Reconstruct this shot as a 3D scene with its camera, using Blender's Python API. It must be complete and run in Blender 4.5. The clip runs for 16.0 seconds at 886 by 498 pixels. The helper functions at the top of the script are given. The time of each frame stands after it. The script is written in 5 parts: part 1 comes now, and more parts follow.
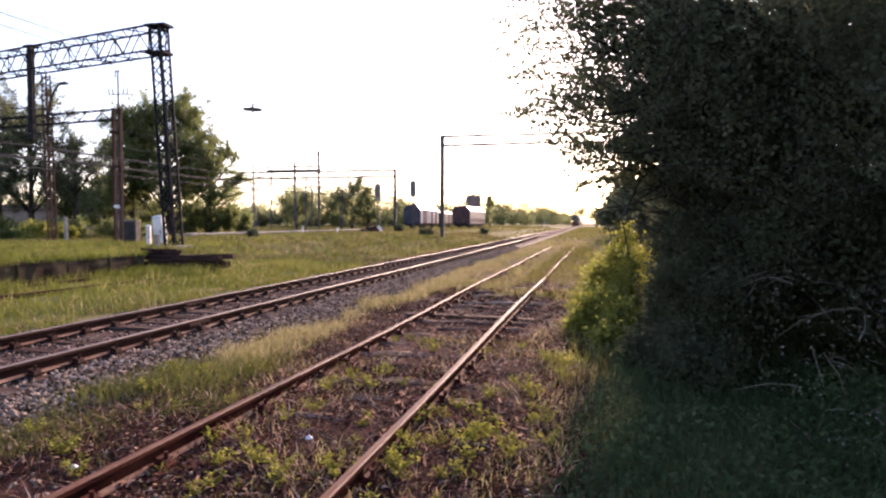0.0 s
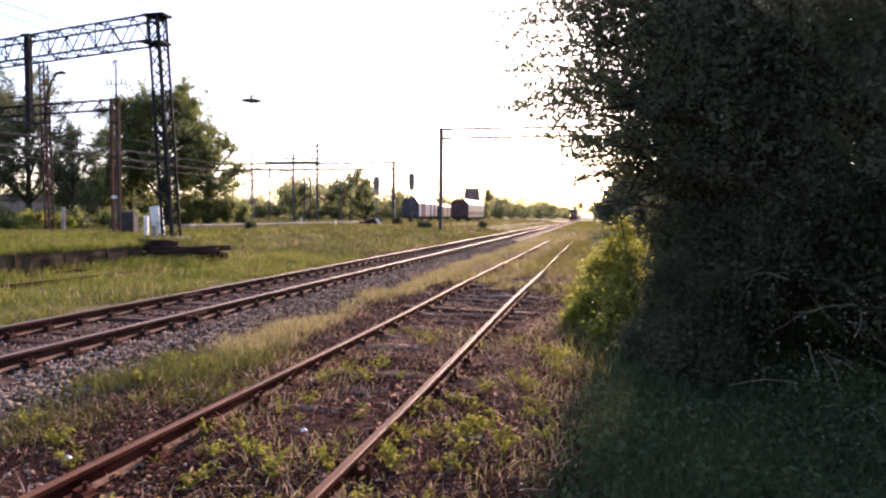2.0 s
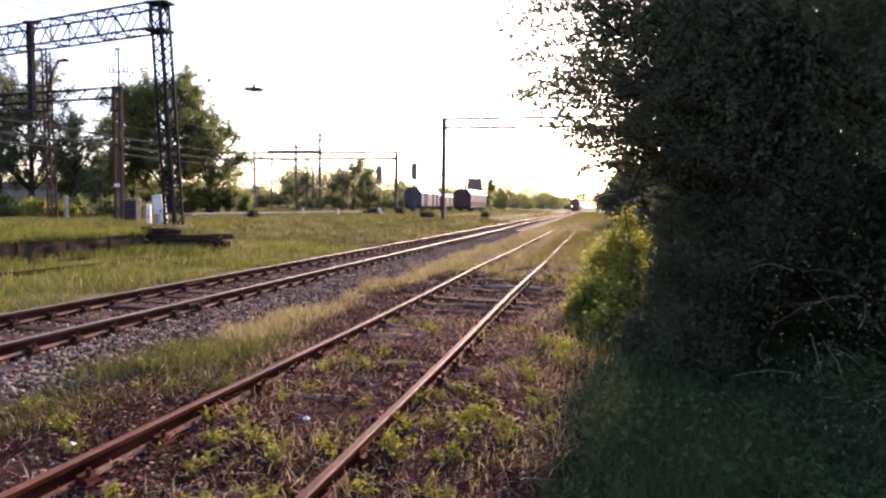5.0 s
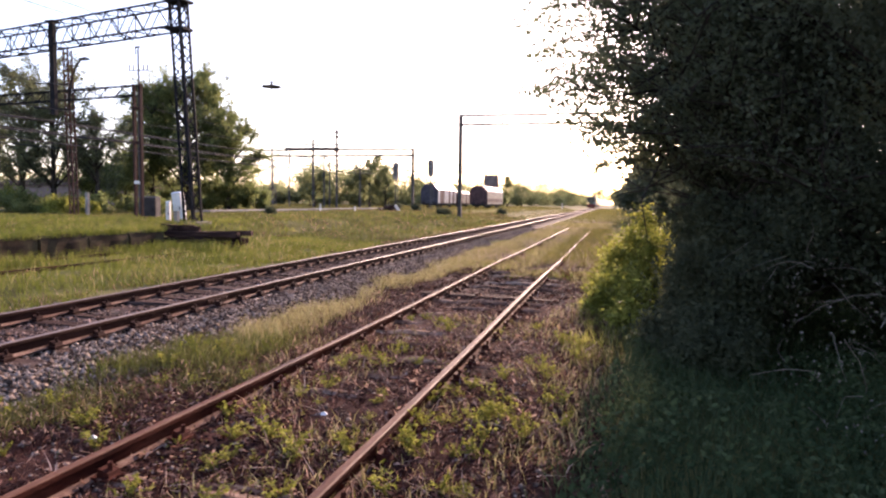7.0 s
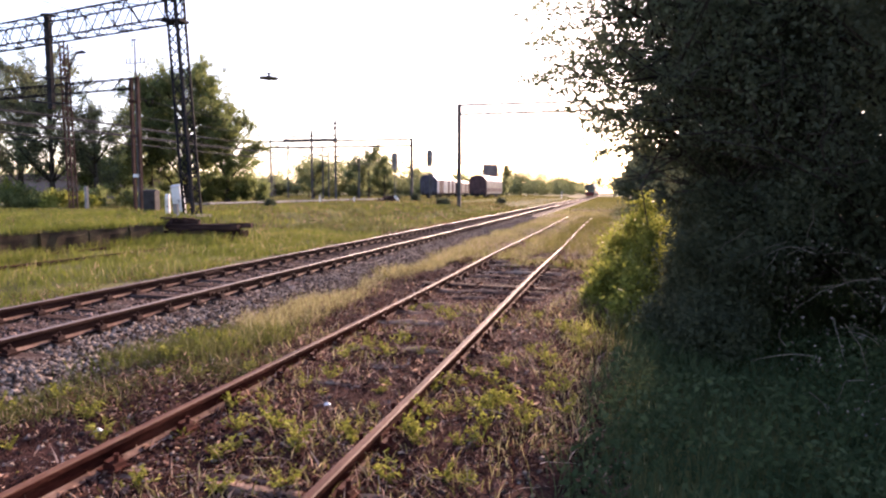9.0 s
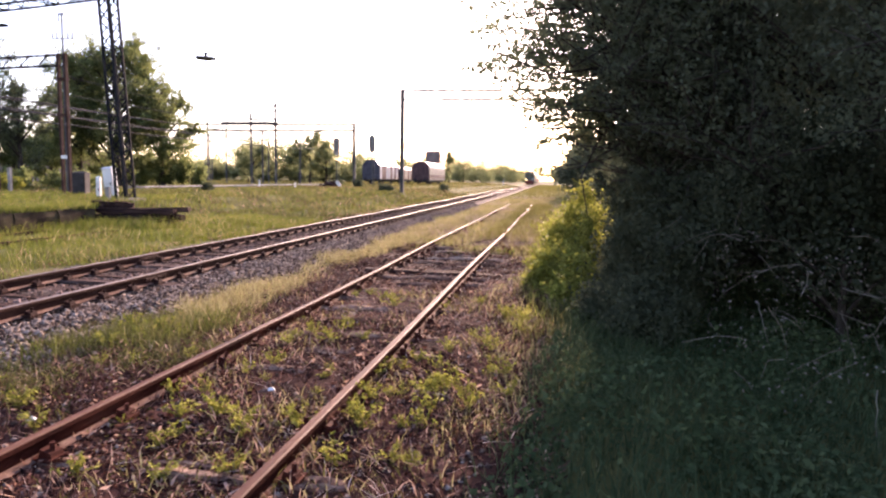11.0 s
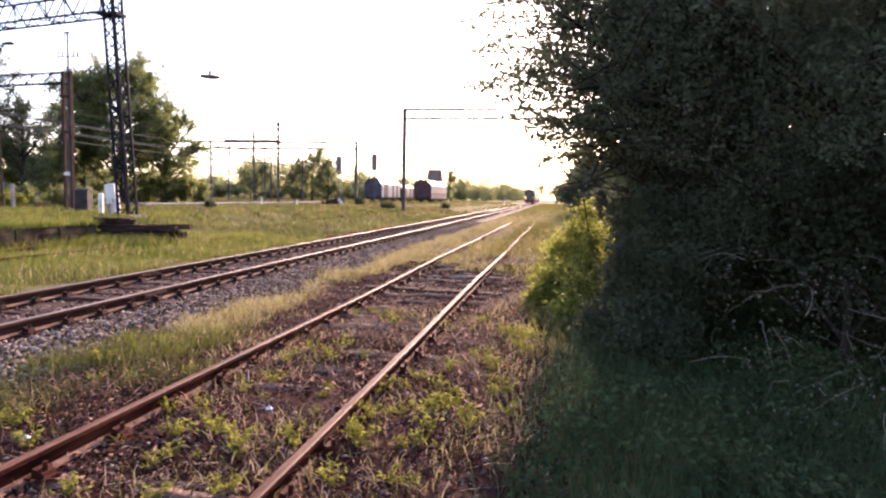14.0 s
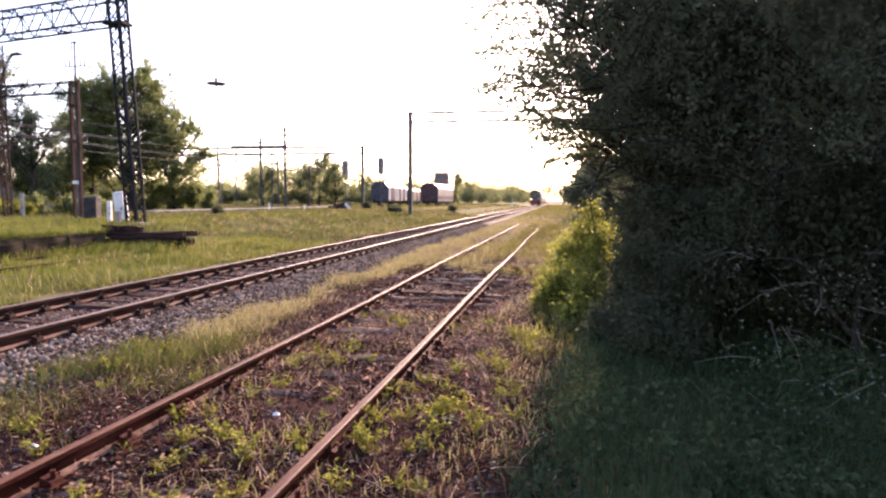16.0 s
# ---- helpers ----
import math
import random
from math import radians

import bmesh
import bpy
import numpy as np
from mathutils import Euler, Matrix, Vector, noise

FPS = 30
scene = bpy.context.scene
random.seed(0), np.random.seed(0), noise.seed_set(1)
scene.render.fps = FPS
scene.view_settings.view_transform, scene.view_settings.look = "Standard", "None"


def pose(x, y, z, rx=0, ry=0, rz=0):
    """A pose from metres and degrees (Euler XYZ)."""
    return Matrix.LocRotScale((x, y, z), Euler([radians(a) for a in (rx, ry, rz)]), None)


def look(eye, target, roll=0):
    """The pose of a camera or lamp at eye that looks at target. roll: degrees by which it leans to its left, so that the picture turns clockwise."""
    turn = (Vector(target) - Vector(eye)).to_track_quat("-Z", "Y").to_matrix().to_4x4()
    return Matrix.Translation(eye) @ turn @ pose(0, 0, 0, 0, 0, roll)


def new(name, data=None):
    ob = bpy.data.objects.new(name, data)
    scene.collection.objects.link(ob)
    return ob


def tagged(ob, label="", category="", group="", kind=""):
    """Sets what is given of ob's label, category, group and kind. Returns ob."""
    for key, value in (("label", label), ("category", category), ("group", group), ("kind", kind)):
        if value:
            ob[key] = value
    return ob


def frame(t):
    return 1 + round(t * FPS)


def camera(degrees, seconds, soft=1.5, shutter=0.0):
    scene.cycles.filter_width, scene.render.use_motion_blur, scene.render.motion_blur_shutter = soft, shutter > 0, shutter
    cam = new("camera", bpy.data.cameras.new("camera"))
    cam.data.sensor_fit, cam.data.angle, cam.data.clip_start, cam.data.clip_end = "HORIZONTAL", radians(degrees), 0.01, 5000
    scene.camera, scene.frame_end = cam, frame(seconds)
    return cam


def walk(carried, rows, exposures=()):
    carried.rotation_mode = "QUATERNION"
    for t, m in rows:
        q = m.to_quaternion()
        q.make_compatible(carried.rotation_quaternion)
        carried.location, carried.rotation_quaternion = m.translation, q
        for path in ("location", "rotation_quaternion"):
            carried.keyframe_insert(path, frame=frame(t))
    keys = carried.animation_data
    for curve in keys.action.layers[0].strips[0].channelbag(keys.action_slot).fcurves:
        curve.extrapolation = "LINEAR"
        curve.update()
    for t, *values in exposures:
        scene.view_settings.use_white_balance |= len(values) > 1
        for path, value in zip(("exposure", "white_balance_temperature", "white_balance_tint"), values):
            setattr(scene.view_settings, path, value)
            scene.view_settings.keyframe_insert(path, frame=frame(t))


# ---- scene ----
cam = camera(66.3, 16.0, soft=2.3)
PATH = [
    (0.0, pose(0.000, 0.000, 1.700, 87.76, -0.00, 12.95)),
    (0.5, pose(0.015, 0.026, 1.708, 87.61, 0.00, 13.07)),
    (1.0, pose(0.013, 0.019, 1.708, 87.54, -0.22, 12.95)),
    (1.5, pose(0.010, 0.017, 1.706, 87.40, -0.25, 12.86)),
    (2.0, pose(0.011, 0.019, 1.702, 87.17, -0.43, 12.83)),
    (2.5, pose(0.012, 0.023, 1.702, 86.98, -0.42, 12.71)),
    (3.0, pose(0.009, 0.020, 1.701, 87.01, -0.56, 12.55)),
    (5.5, pose(0.001, 0.030, 1.694, 86.07, -0.70, 13.26)),
    (6.0, pose(0.006, 0.027, 1.700, 85.92, -0.49, 13.70)),
    (6.5, pose(0.004, 0.026, 1.699, 86.09, -0.67, 14.07)),
    (7.0, pose(-0.000, 0.023, 1.696, 86.05, -0.72, 14.42)),
    (7.5, pose(-0.002, 0.017, 1.695, 85.91, -0.69, 14.81)),
    (8.0, pose(0.001, 0.016, 1.696, 85.74, -0.68, 15.12)),
    (10.5, pose(-0.022, -0.030, 1.687, 84.30, 0.47, 11.32)),
    (11.0, pose(-0.015, -0.051, 1.690, 84.11, -0.78, 9.53)),
    (11.5, pose(-0.008, -0.049, 1.692, 84.81, -0.39, 9.49)),
    (12.0, pose(-0.010, -0.027, 1.691, 85.49, -0.71, 9.42)),
    (12.5, pose(-0.005, -0.027, 1.692, 85.79, -0.08, 9.35)),
    (13.0, pose(-0.003, -0.016, 1.689, 85.52, 0.33, 9.49)),
    (13.5, pose(-0.011, -0.005, 1.689, 85.32, -0.27, 9.47)),
    (14.0, pose(-0.016, -0.010, 1.684, 85.64, -1.02, 9.68)),
    (14.5, pose(-0.009, 0.001, 1.688, 85.91, -0.63, 10.15)),
    (15.0, pose(-0.003, 0.007, 1.689, 85.92, -0.10, 10.22)),
    (15.5, pose(-0.001, 0.007, 1.685, 85.89, 0.07, 10.17)),
    (16.0, pose(0.003, 0.009, 1.686, 85.87, -0.14, 10.27)),
]
walk(cam, PATH, [(0.0, 1.20, 6700.0, 34.0), (8.2, 1.28, 6700.0, 34.0), (10.3, 1.60, 6800.0, 36.0), (16.0, 1.60, 6800.0, 36.0)])

# ---------------------------------------------------------------- light
SUN_AZ, SUN_EL = 5.0, 18.0          # degrees right of the track's direction, and up
world = bpy.data.worlds.new("sky")
scene.world = world
world.use_nodes = True
wn = world.node_tree.nodes
sky = wn.new("ShaderNodeTexSky")
sky.sky_type = 'NISHITA'
sky.sun_disc = False
sky.sun_elevation, sky.sun_rotation = radians(SUN_EL), radians(SUN_AZ)
sky.air_density, sky.dust_density, sky.ozone_density = 1.0, 0.9, 2.2
world.node_tree.links.new(sky.outputs[0], wn["Background"].inputs[0])
wn["Background"].inputs[1].default_value = 0.17
sun = new("sun", bpy.data.lights.new("sun", 'SUN'))
sun.data.energy, sun.data.angle, sun.data.color = 5.0, radians(0.6), (1.0, 0.80, 0.60)
a, e = radians(SUN_AZ), radians(SUN_EL)
sun.matrix_world = look((0, 0, 60), (-math.sin(a) * math.cos(e), -math.cos(a) * math.cos(e), 60 - math.sin(e)))


# ---------------------------------------------------------------- materials
def ramp(nt, fac, stops):
    r = nt.nodes.new("ShaderNodeValToRGB")
    els = r.color_ramp.elements
    while len(els) < len(stops):
        els.new(0.5)
    for el, (p, c) in zip(els, stops):
        el.position, el.color = p, (*c, 1)
    nt.links.new(fac, r.inputs[0])
    return r.outputs[0]


def mat(name, stops, scale=4.0, rough=0.8, metal=0.0, bump=0.3, fine=40.0, vary=0.0, island=0.0, translucent=0.0, stretch=None, spec=0.3):
    """Noise at two scales through a colour ramp, bump, and an optional change from piece to piece."""
    m = bpy.data.materials.new(name)
    m.use_nodes = True
    nt = m.node_tree
    bsdf = nt.nodes["Principled BSDF"]
    L = nt.links.new
    tc = nt.nodes.new("ShaderNodeTexCoord")
    mp = nt.nodes.new("ShaderNodeMapping")
    L(tc.outputs["Object"], mp.inputs[0])
    if stretch:
        mp.inputs["Scale"].default_value = stretch
    n1, n2 = nt.nodes.new("ShaderNodeTexNoise"), nt.nodes.new("ShaderNodeTexNoise")
    n1.inputs["Scale"].default_value, n2.inputs["Scale"].default_value = scale, fine
    n1.inputs["Detail"].default_value = n2.inputs["Detail"].default_value = 6
    L(mp.outputs[0], n1.inputs[0]), L(mp.outputs[0], n2.inputs[0])
    add = nt.nodes.new("ShaderNodeMath")
    add.operation = 'MULTIPLY_ADD'
    L(n2.outputs[0], add.inputs[0])
    add.inputs[1].default_value = 0.45
    sub = nt.nodes.new("ShaderNodeMath")
    sub.operation = 'MULTIPLY_ADD'
    L(n1.outputs[0], sub.inputs[0])
    sub.inputs[1].default_value, sub.inputs[2].default_value = 1.0, -0.22
    L(sub.outputs[0], add.inputs[2])
    fac = add.outputs[0]
    if vary or island:
        if island:
            src = nt.nodes.new("ShaderNodeNewGeometry").outputs["Random Per Island"]
        else:
            src = nt.nodes.new("ShaderNodeObjectInfo").outputs["Random"]
        k = nt.nodes.new("ShaderNodeMath")
        k.operation = 'MULTIPLY_ADD'
        L(src, k.inputs[0])
        amount = vary or island
        k.inputs[1].default_value = amount
        k2 = nt.nodes.new("ShaderNodeMath")
        k2.operation = 'ADD'
        L(fac, k2.inputs[0])
        k2.inputs[1].default_value = -amount / 2
        L(k2.outputs[0], k.inputs[2])
        fac = k.outputs[0]
    col = ramp(nt, fac, stops)
    L(col, bsdf.inputs["Base Color"])
    bsdf.inputs["Roughness"].default_value, bsdf.inputs["Metallic"].default_value = rough, metal
    bsdf.inputs["Specular IOR Level"].default_value = spec
    if bump:
        b = nt.nodes.new("ShaderNodeBump")
        b.inputs["Strength"].default_value, b.inputs["Distance"].default_value = bump, 0.02
        L(fac if not (vary or island) else add.outputs[0], b.inputs["Height"])
        L(b.outputs[0], bsdf.inputs["Normal"])
    if translucent:
        tr = nt.nodes.new("ShaderNodeBsdfTranslucent")
        L(col, tr.inputs[0])
        mix = nt.nodes.new("ShaderNodeMixShader")
        mix.inputs[0].default_value = translucent
        L(bsdf.outputs[0], mix.inputs[1]), L(tr.outputs[0], mix.inputs[2])
        L(mix.outputs[0], nt.nodes["Material Output"].inputs[0])
    return m


def glow(name, color, strength):
    m = mat(name, [(0.3, color), (0.7, color)], bump=0)
    b = m.node_tree.nodes["Principled BSDF"]
    b.inputs["Emission Color"].default_value, b.inputs["Emission Strength"].default_value = (*color, 1), strength
    return m


M_GROUND = mat("meadow soil", [(0.25, (0.05, 0.045, 0.02)), (0.5, (0.10, 0.10, 0.035)), (0.75, (0.17, 0.15, 0.06))], 0.6, 0.95, fine=9, bump=0.6, spec=0.03)
M_DIRT = mat("brown litter", [(0.25, (0.013, 0.006, 0.005)), (0.5, (0.042, 0.018, 0.015)), (0.8, (0.125, 0.060, 0.047))], 2.2, 0.95, fine=38, bump=1.0, spec=0.03)
M_BALLAST = mat("ballast bed", [(0.25, (0.026, 0.018, 0.014)), (0.55, (0.075, 0.055, 0.046)), (0.8, (0.18, 0.145, 0.125))], 6, 0.9, fine=24, bump=1.0, spec=0.04)
M_STONE = mat("ballast stone", [(0.2, (0.048, 0.032, 0.025)), (0.5, (0.140, 0.102, 0.081)), (0.85, (0.35, 0.28, 0.228))], 8, 0.9, fine=60, island=0.95, bump=0.3, spec=0.03)
M_STONEIN = mat("rust-stained stone", [(0.2, (0.035, 0.021, 0.016)), (0.5, (0.105, 0.067, 0.053)), (0.85, (0.29, 0.20, 0.165))], 8, 0.9, fine=60, island=0.9, bump=0.3, spec=0.03)
M_RUST = mat("rusty rail", [(0.25, (0.024, 0.006, 0.005)), (0.5, (0.066, 0.017, 0.011)), (0.8, (0.14, 0.046, 0.028))], 5, 0.8, metal=0.0, fine=60, bump=0.5, stretch=(1, 0.25, 1), spec=0.06)
M_RUSTTOP = mat("dull rail head", [(0.25, (0.055, 0.019, 0.012)), (0.55, (0.115, 0.046, 0.027)), (0.8, (0.20, 0.105, 0.06))], 5, 0.6, metal=0.0, fine=70, bump=0.3, stretch=(1, 0.15, 1), spec=0.08)
# lighter tone for the foot's upper faces, painting the light they catch
M_RAILFOOT = mat("sunlit rail foot", [(0.25, (0.075, 0.040, 0.030)), (0.5, (0.19, 0.115, 0.088)), (0.8, (0.34, 0.24, 0.19))], 4, 0.9, fine=45, bump=0.5, stretch=(1, 0.4, 1), spec=0.05)
M_RAILDARK = mat("brown rail", [(0.25, (0.020, 0.008, 0.007)), (0.5, (0.042, 0.018, 0.014)), (0.8, (0.085, 0.042, 0.032))], 5, 0.75, metal=0.0, fine=60, bump=0.4, stretch=(1, 0.25, 1), spec=0.06)
M_SHINE = mat("polished rail head", [(0.3, (0.09, 0.06, 0.052)), (0.7, (0.17, 0.125, 0.11))], 5, 0.58, metal=0.4, fine=70, bump=0.05, stretch=(1, 0.1, 1))
M_SLEEPER = mat("old sleeper timber", [(0.2, (0.045, 0.025, 0.019)), (0.45, (0.175, 0.105, 0.078)), (0.75, (0.46, 0.33, 0.25))], 3, 0.95, fine=30, bump=0.9, vary=0.4, stretch=(0.4, 4, 4), spec=0.02)
M_TAR = mat("black tarred timber", [(0.2, (0.016, 0.009, 0.008)), (0.5, (0.042, 0.023, 0.019)), (0.85, (0.12, 0.070, 0.055))], 3, 0.85, fine=30, bump=0.8, vary=0.3, stretch=(0.5, 4, 4), spec=0.03)
M_SLEEPERM = mat("oily sleeper timber", [(0.2, (0.022, 0.013, 0.011)), (0.5, (0.062, 0.039, 0.032)), (0.85, (0.16, 0.11, 0.09))], 3, 0.95, fine=30, bump=0.9, vary=0.35, stretch=(0.4, 4, 4), spec=0.02)
M_CONC = mat("weathered concrete", [(0.2, (0.12, 0.10, 0.09)), (0.5, (0.24, 0.22, 0.20)), (0.8, (0.40, 0.38, 0.35))], 2, 0.9, fine=25, bump=0.5)
# moss tone, lowered further to paint the shade on the platform face
M_DCONC = mat("shade-darkened mossy concrete", [(0.2, (0.018, 0.012, 0.009)), (0.5, (0.045, 0.031, 0.022)), (0.8, (0.10, 0.080, 0.045))], 1.5, 0.95, fine=20, bump=0.8, spec=0.05)
M_STEEL = mat("dark painted steel", [(0.2, (0.008, 0.008, 0.009)), (0.5, (0.017, 0.017, 0.019)), (0.85, (0.05, 0.038, 0.033))], 3, 0.8, metal=0.0, fine=30, bump=0.2, spec=0.07)
M_STEEL2 = mat("grey painted steel", [(0.2, (0.045, 0.044, 0.043)), (0.5, (0.085, 0.082, 0.079)), (0.85, (0.15, 0.13, 0.118))], 3, 0.75, metal=0.0, fine=30, bump=0.2, spec=0.15)
M_BROWNPOLE = mat("rusty brown pole", [(0.2, (0.028, 0.014, 0.011)), (0.5, (0.064, 0.034, 0.027)), (0.85, (0.12, 0.078, 0.066))], 2, 0.85, fine=30, bump=0.3, spec=0.08)
M_WIRE = mat("dark wire", [(0.3, (0.03, 0.03, 0.035)), (0.7, (0.06, 0.06, 0.065))], 3, 0.8, metal=0.0, bump=0, spec=0.05)
M_WHITE = mat("dirty white paint", [(0.2, (0.45, 0.43, 0.40)), (0.5, (0.70, 0.69, 0.66)), (0.8, (0.82, 0.81, 0.79))], 2, 0.6, fine=25, bump=0.1)
M_INSUL = mat("brown porcelain", [(0.3, (0.10, 0.05, 0.035)), (0.7, (0.16, 0.08, 0.055))], 4, 0.3, bump=0)
M_BARK = mat("rough bark", [(0.2, (0.018, 0.014, 0.011)), (0.5, (0.045, 0.036, 0.029)), (0.8, (0.10, 0.083, 0.066))], 5, 0.95, fine=30, bump=1.0, stretch=(2, 2, 0.5), spec=0.1)
M_TWIG = mat("dead grey twigs", [(0.2, (0.08, 0.064, 0.052)), (0.5, (0.15, 0.128, 0.105)), (0.8, (0.27, 0.235, 0.195))], 5, 0.95, bump=0.3)
M_LEAF = mat("dark tree leaves", [(0.15, (0.072, 0.084, 0.054)), (0.5, (0.108, 0.128, 0.078)), (0.85, (0.160, 0.182, 0.108))], 0.7, 0.75, fine=5, island=0.3, bump=0, translucent=0.55, spec=0.08)
# darker than the tree leaves: the bank's shade is put into this colour
M_LEAFU = mat("shade-darkened bush leaves", [(0.15, (0.045, 0.054, 0.034)), (0.5, (0.070, 0.084, 0.050)), (0.85, (0.110, 0.125, 0.074))], 0.7, 0.8, fine=5, island=0.35, bump=0, translucent=0.5, spec=0.05)
M_LEAFB = mat("lime bush leaves", [(0.15, (0.11, 0.125, 0.022)), (0.5, (0.22, 0.24, 0.045)), (0.85, (0.36, 0.35, 0.09))], 1.0, 0.6, fine=6, island=0.6, bump=0, translucent=0.55, spec=0.15)
# lighter copy of the tree leaf colour, painting backlight and glare at the fringe
M_LEAFY = mat("backlit-toned outer leaves", [(0.15, (0.085, 0.10, 0.052)), (0.5, (0.125, 0.15, 0.072)), (0.85, (0.20, 0.22, 0.11))], 0.7, 0.65, fine=5, island=0.5, bump=0, translucent=0.7, spec=0.12)
M_LEAFM = mat("summer tree leaves", [(0.15, (0.095, 0.115, 0.044)), (0.5, (0.17, 0.205, 0.075)), (0.85, (0.29, 0.32, 0.12))], 0.25, 0.65, fine=2, island=0.6, bump=0, translucent=0.72, spec=0.12)
M_LEAFP = mat("pine needles", [(0.15, (0.075, 0.088, 0.05)), (0.5, (0.135, 0.155, 0.085)), (0.85, (0.23, 0.25, 0.125))], 0.4, 0.7, fine=3, island=0.6, bump=0, translucent=0.66, spec=0.1)
# leaf colour raised to imitate haze and glare over the far trees
M_LEAFF = mat("haze-paled distant leaves", [(0.15, (0.135, 0.155, 0.075)), (0.5, (0.21, 0.235, 0.11)), (0.85, (0.31, 0.33, 0.16))], 0.2, 0.7, fine=1, island=0.5, bump=0, translucent=0.75, spec=0.1)
M_GRASS = mat("green grass", [(0.1, (0.060, 0.078, 0.014)), (0.45, (0.125, 0.155, 0.026)), (0.75, (0.21, 0.22, 0.045)), (0.95, (0.30, 0.26, 0.09))], 0.35, 0.7, fine=2, island=0.6, bump=0, translucent=0.45, spec=0.12)
M_KHAKI = mat("khaki grass", [(0.1, (0.065, 0.066, 0.018)), (0.45, (0.13, 0.128, 0.036)), (0.75, (0.21, 0.185, 0.06)), (0.95, (0.30, 0.23, 0.11))], 0.5, 0.7, fine=2, island=0.7, bump=0, translucent=0.45, spec=0.1)
M_OLIVE = mat("olive grass", [(0.1, (0.050, 0.056, 0.018)), (0.45, (0.098, 0.108, 0.032)), (0.75, (0.155, 0.155, 0.052)), (0.95, (0.25, 0.205, 0.095))], 0.8, 0.75, fine=3, island=0.7, bump=0, translucent=0.4, spec=0.06)
M_DRY = mat("dry golden grass", [(0.1, (0.13, 0.12, 0.048)), (0.4, (0.28, 0.24, 0.10)), (0.7, (0.50, 0.43, 0.235)), (0.92, (0.20, 0.21, 0.065))], 0.6, 0.75, fine=2, island=0.7, bump=0, translucent=0.45, spec=0.1)
M_WEED = mat("green weeds", [(0.1, (0.11, 0.125, 0.020)), (0.5, (0.28, 0.29, 0.055)), (0.9, (0.50, 0.48, 0.15))], 1.5, 0.65, fine=6, island=0.6, bump=0, translucent=0.6, spec=0.12)
M_LITTER = mat("dead stalks", [(0.1, (0.028, 0.011, 0.009)), (0.55, (0.125, 0.055, 0.041)), (0.9, (0.62, 0.41, 0.30))], 2.0, 0.85, fine=6, island=1.0, bump=0, translucent=0.3, spec=0.05)
M_DEADLEAF = mat("rotting leaves", [(0.1, (0.014, 0.006, 0.005)), (0.55, (0.052, 0.022, 0.018)), (0.92, (0.26, 0.145, 0.11))], 2.0, 0.9, fine=6, island=1.0, bump=0, translucent=0.1, spec=0.04)
M_BLEACH = mat("bleached straw", [(0.1, (0.26, 0.165, 0.13)), (0.5, (0.46, 0.33, 0.27)), (0.9, (0.66, 0.53, 0.46))], 2.0, 0.8, fine=6, island=0.8, bump=0, translucent=0.15, spec=0.05)
# grass colour lowered to carry part of the shade under the trees
M_SHADEGRASS = mat("shade-darkened grass", [(0.1, (0.030, 0.050, 0.022)), (0.5, (0.058, 0.086, 0.038)), (0.9, (0.11, 0.14, 0.066))], 1.0, 0.85, fine=4, island=0.5, bump=0, translucent=0.35, spec=0.03)
M_WAGBLUE = mat("faded blue wagon end", [(0.2, (0.030, 0.028, 0.036)), (0.5, (0.058, 0.054, 0.068)), (0.85, (0.105, 0.10, 0.118))], 1.5, 0.7, fine=12, bump=0.2)
M_WAGRED = mat("red brown wagon paint", [(0.2, (0.035, 0.018, 0.018)), (0.5, (0.075, 0.036, 0.034)), (0.85, (0.15, 0.08, 0.072))], 1.5, 0.7, fine=12, bump=0.2)
M_WAGGREY = mat("pale grey wagon sides", [(0.2, (0.22, 0.21, 0.21)), (0.5, (0.40, 0.39, 0.39)), (0.85, (0.58, 0.57, 0.56))], 1.2, 0.55, fine=9, bump=0.1)
M_WAGTAN = mat("dusty tan wagon side", [(0.2, (0.13, 0.105, 0.09)), (0.5, (0.22, 0.185, 0.16)), (0.85, (0.34, 0.30, 0.27))], 1.2, 0.6, fine=9, bump=0.1)
M_ROOF = mat("silver wagon roof", [(0.2, (0.36, 0.35, 0.34)), (0.5, (0.50, 0.49, 0.48)), (0.85, (0.64, 0.62, 0.60))], 1.2, 0.45, metal=0.2, fine=9, bump=0.1)
M_BLACK = mat("grimy black underframe", [(0.2, (0.012, 0.011, 0.011)), (0.5, (0.03, 0.026, 0.025)), (0.85, (0.07, 0.06, 0.055))], 3, 0.8, fine=20, bump=0.3)
M_LOCO = mat("dull green locomotive", [(0.2, (0.035, 0.04, 0.025)), (0.5, (0.06, 0.066, 0.04)), (0.85, (0.11, 0.11, 0.07))], 1.5, 0.5, fine=12, bump=0.1)
M_RED = mat("red locomotive paint", [(0.2, (0.14, 0.022, 0.018)), (0.5, (0.22, 0.04, 0.03)), (0.85, (0.30, 0.08, 0.06))], 1.5, 0.5, fine=12, bump=0.1)
M_PANE = mat("dark window glass", [(0.3, (0.01, 0.012, 0.015)), (0.7, (0.02, 0.022, 0.025))], 2, 0.08, bump=0, spec=0.6)
M_LAMP = glow("lit headlamp", (1.0, 0.72, 0.30), 4.0)
# brick colour lifted to imitate the haze in front of the far tower
M_BRICK = mat("haze-lightened brick", [(0.2, (0.12, 0.085, 0.075)), (0.5, (0.20, 0.145, 0.13)), (0.85, (0.29, 0.22, 0.20))], 0.6, 0.9, fine=8, bump=0.3)
M_PAPER = mat("white litter", [(0.3, (0.7, 0.7, 0.7)), (0.7, (0.82, 0.82, 0.82))], 8, 0.7, bump=0.1)


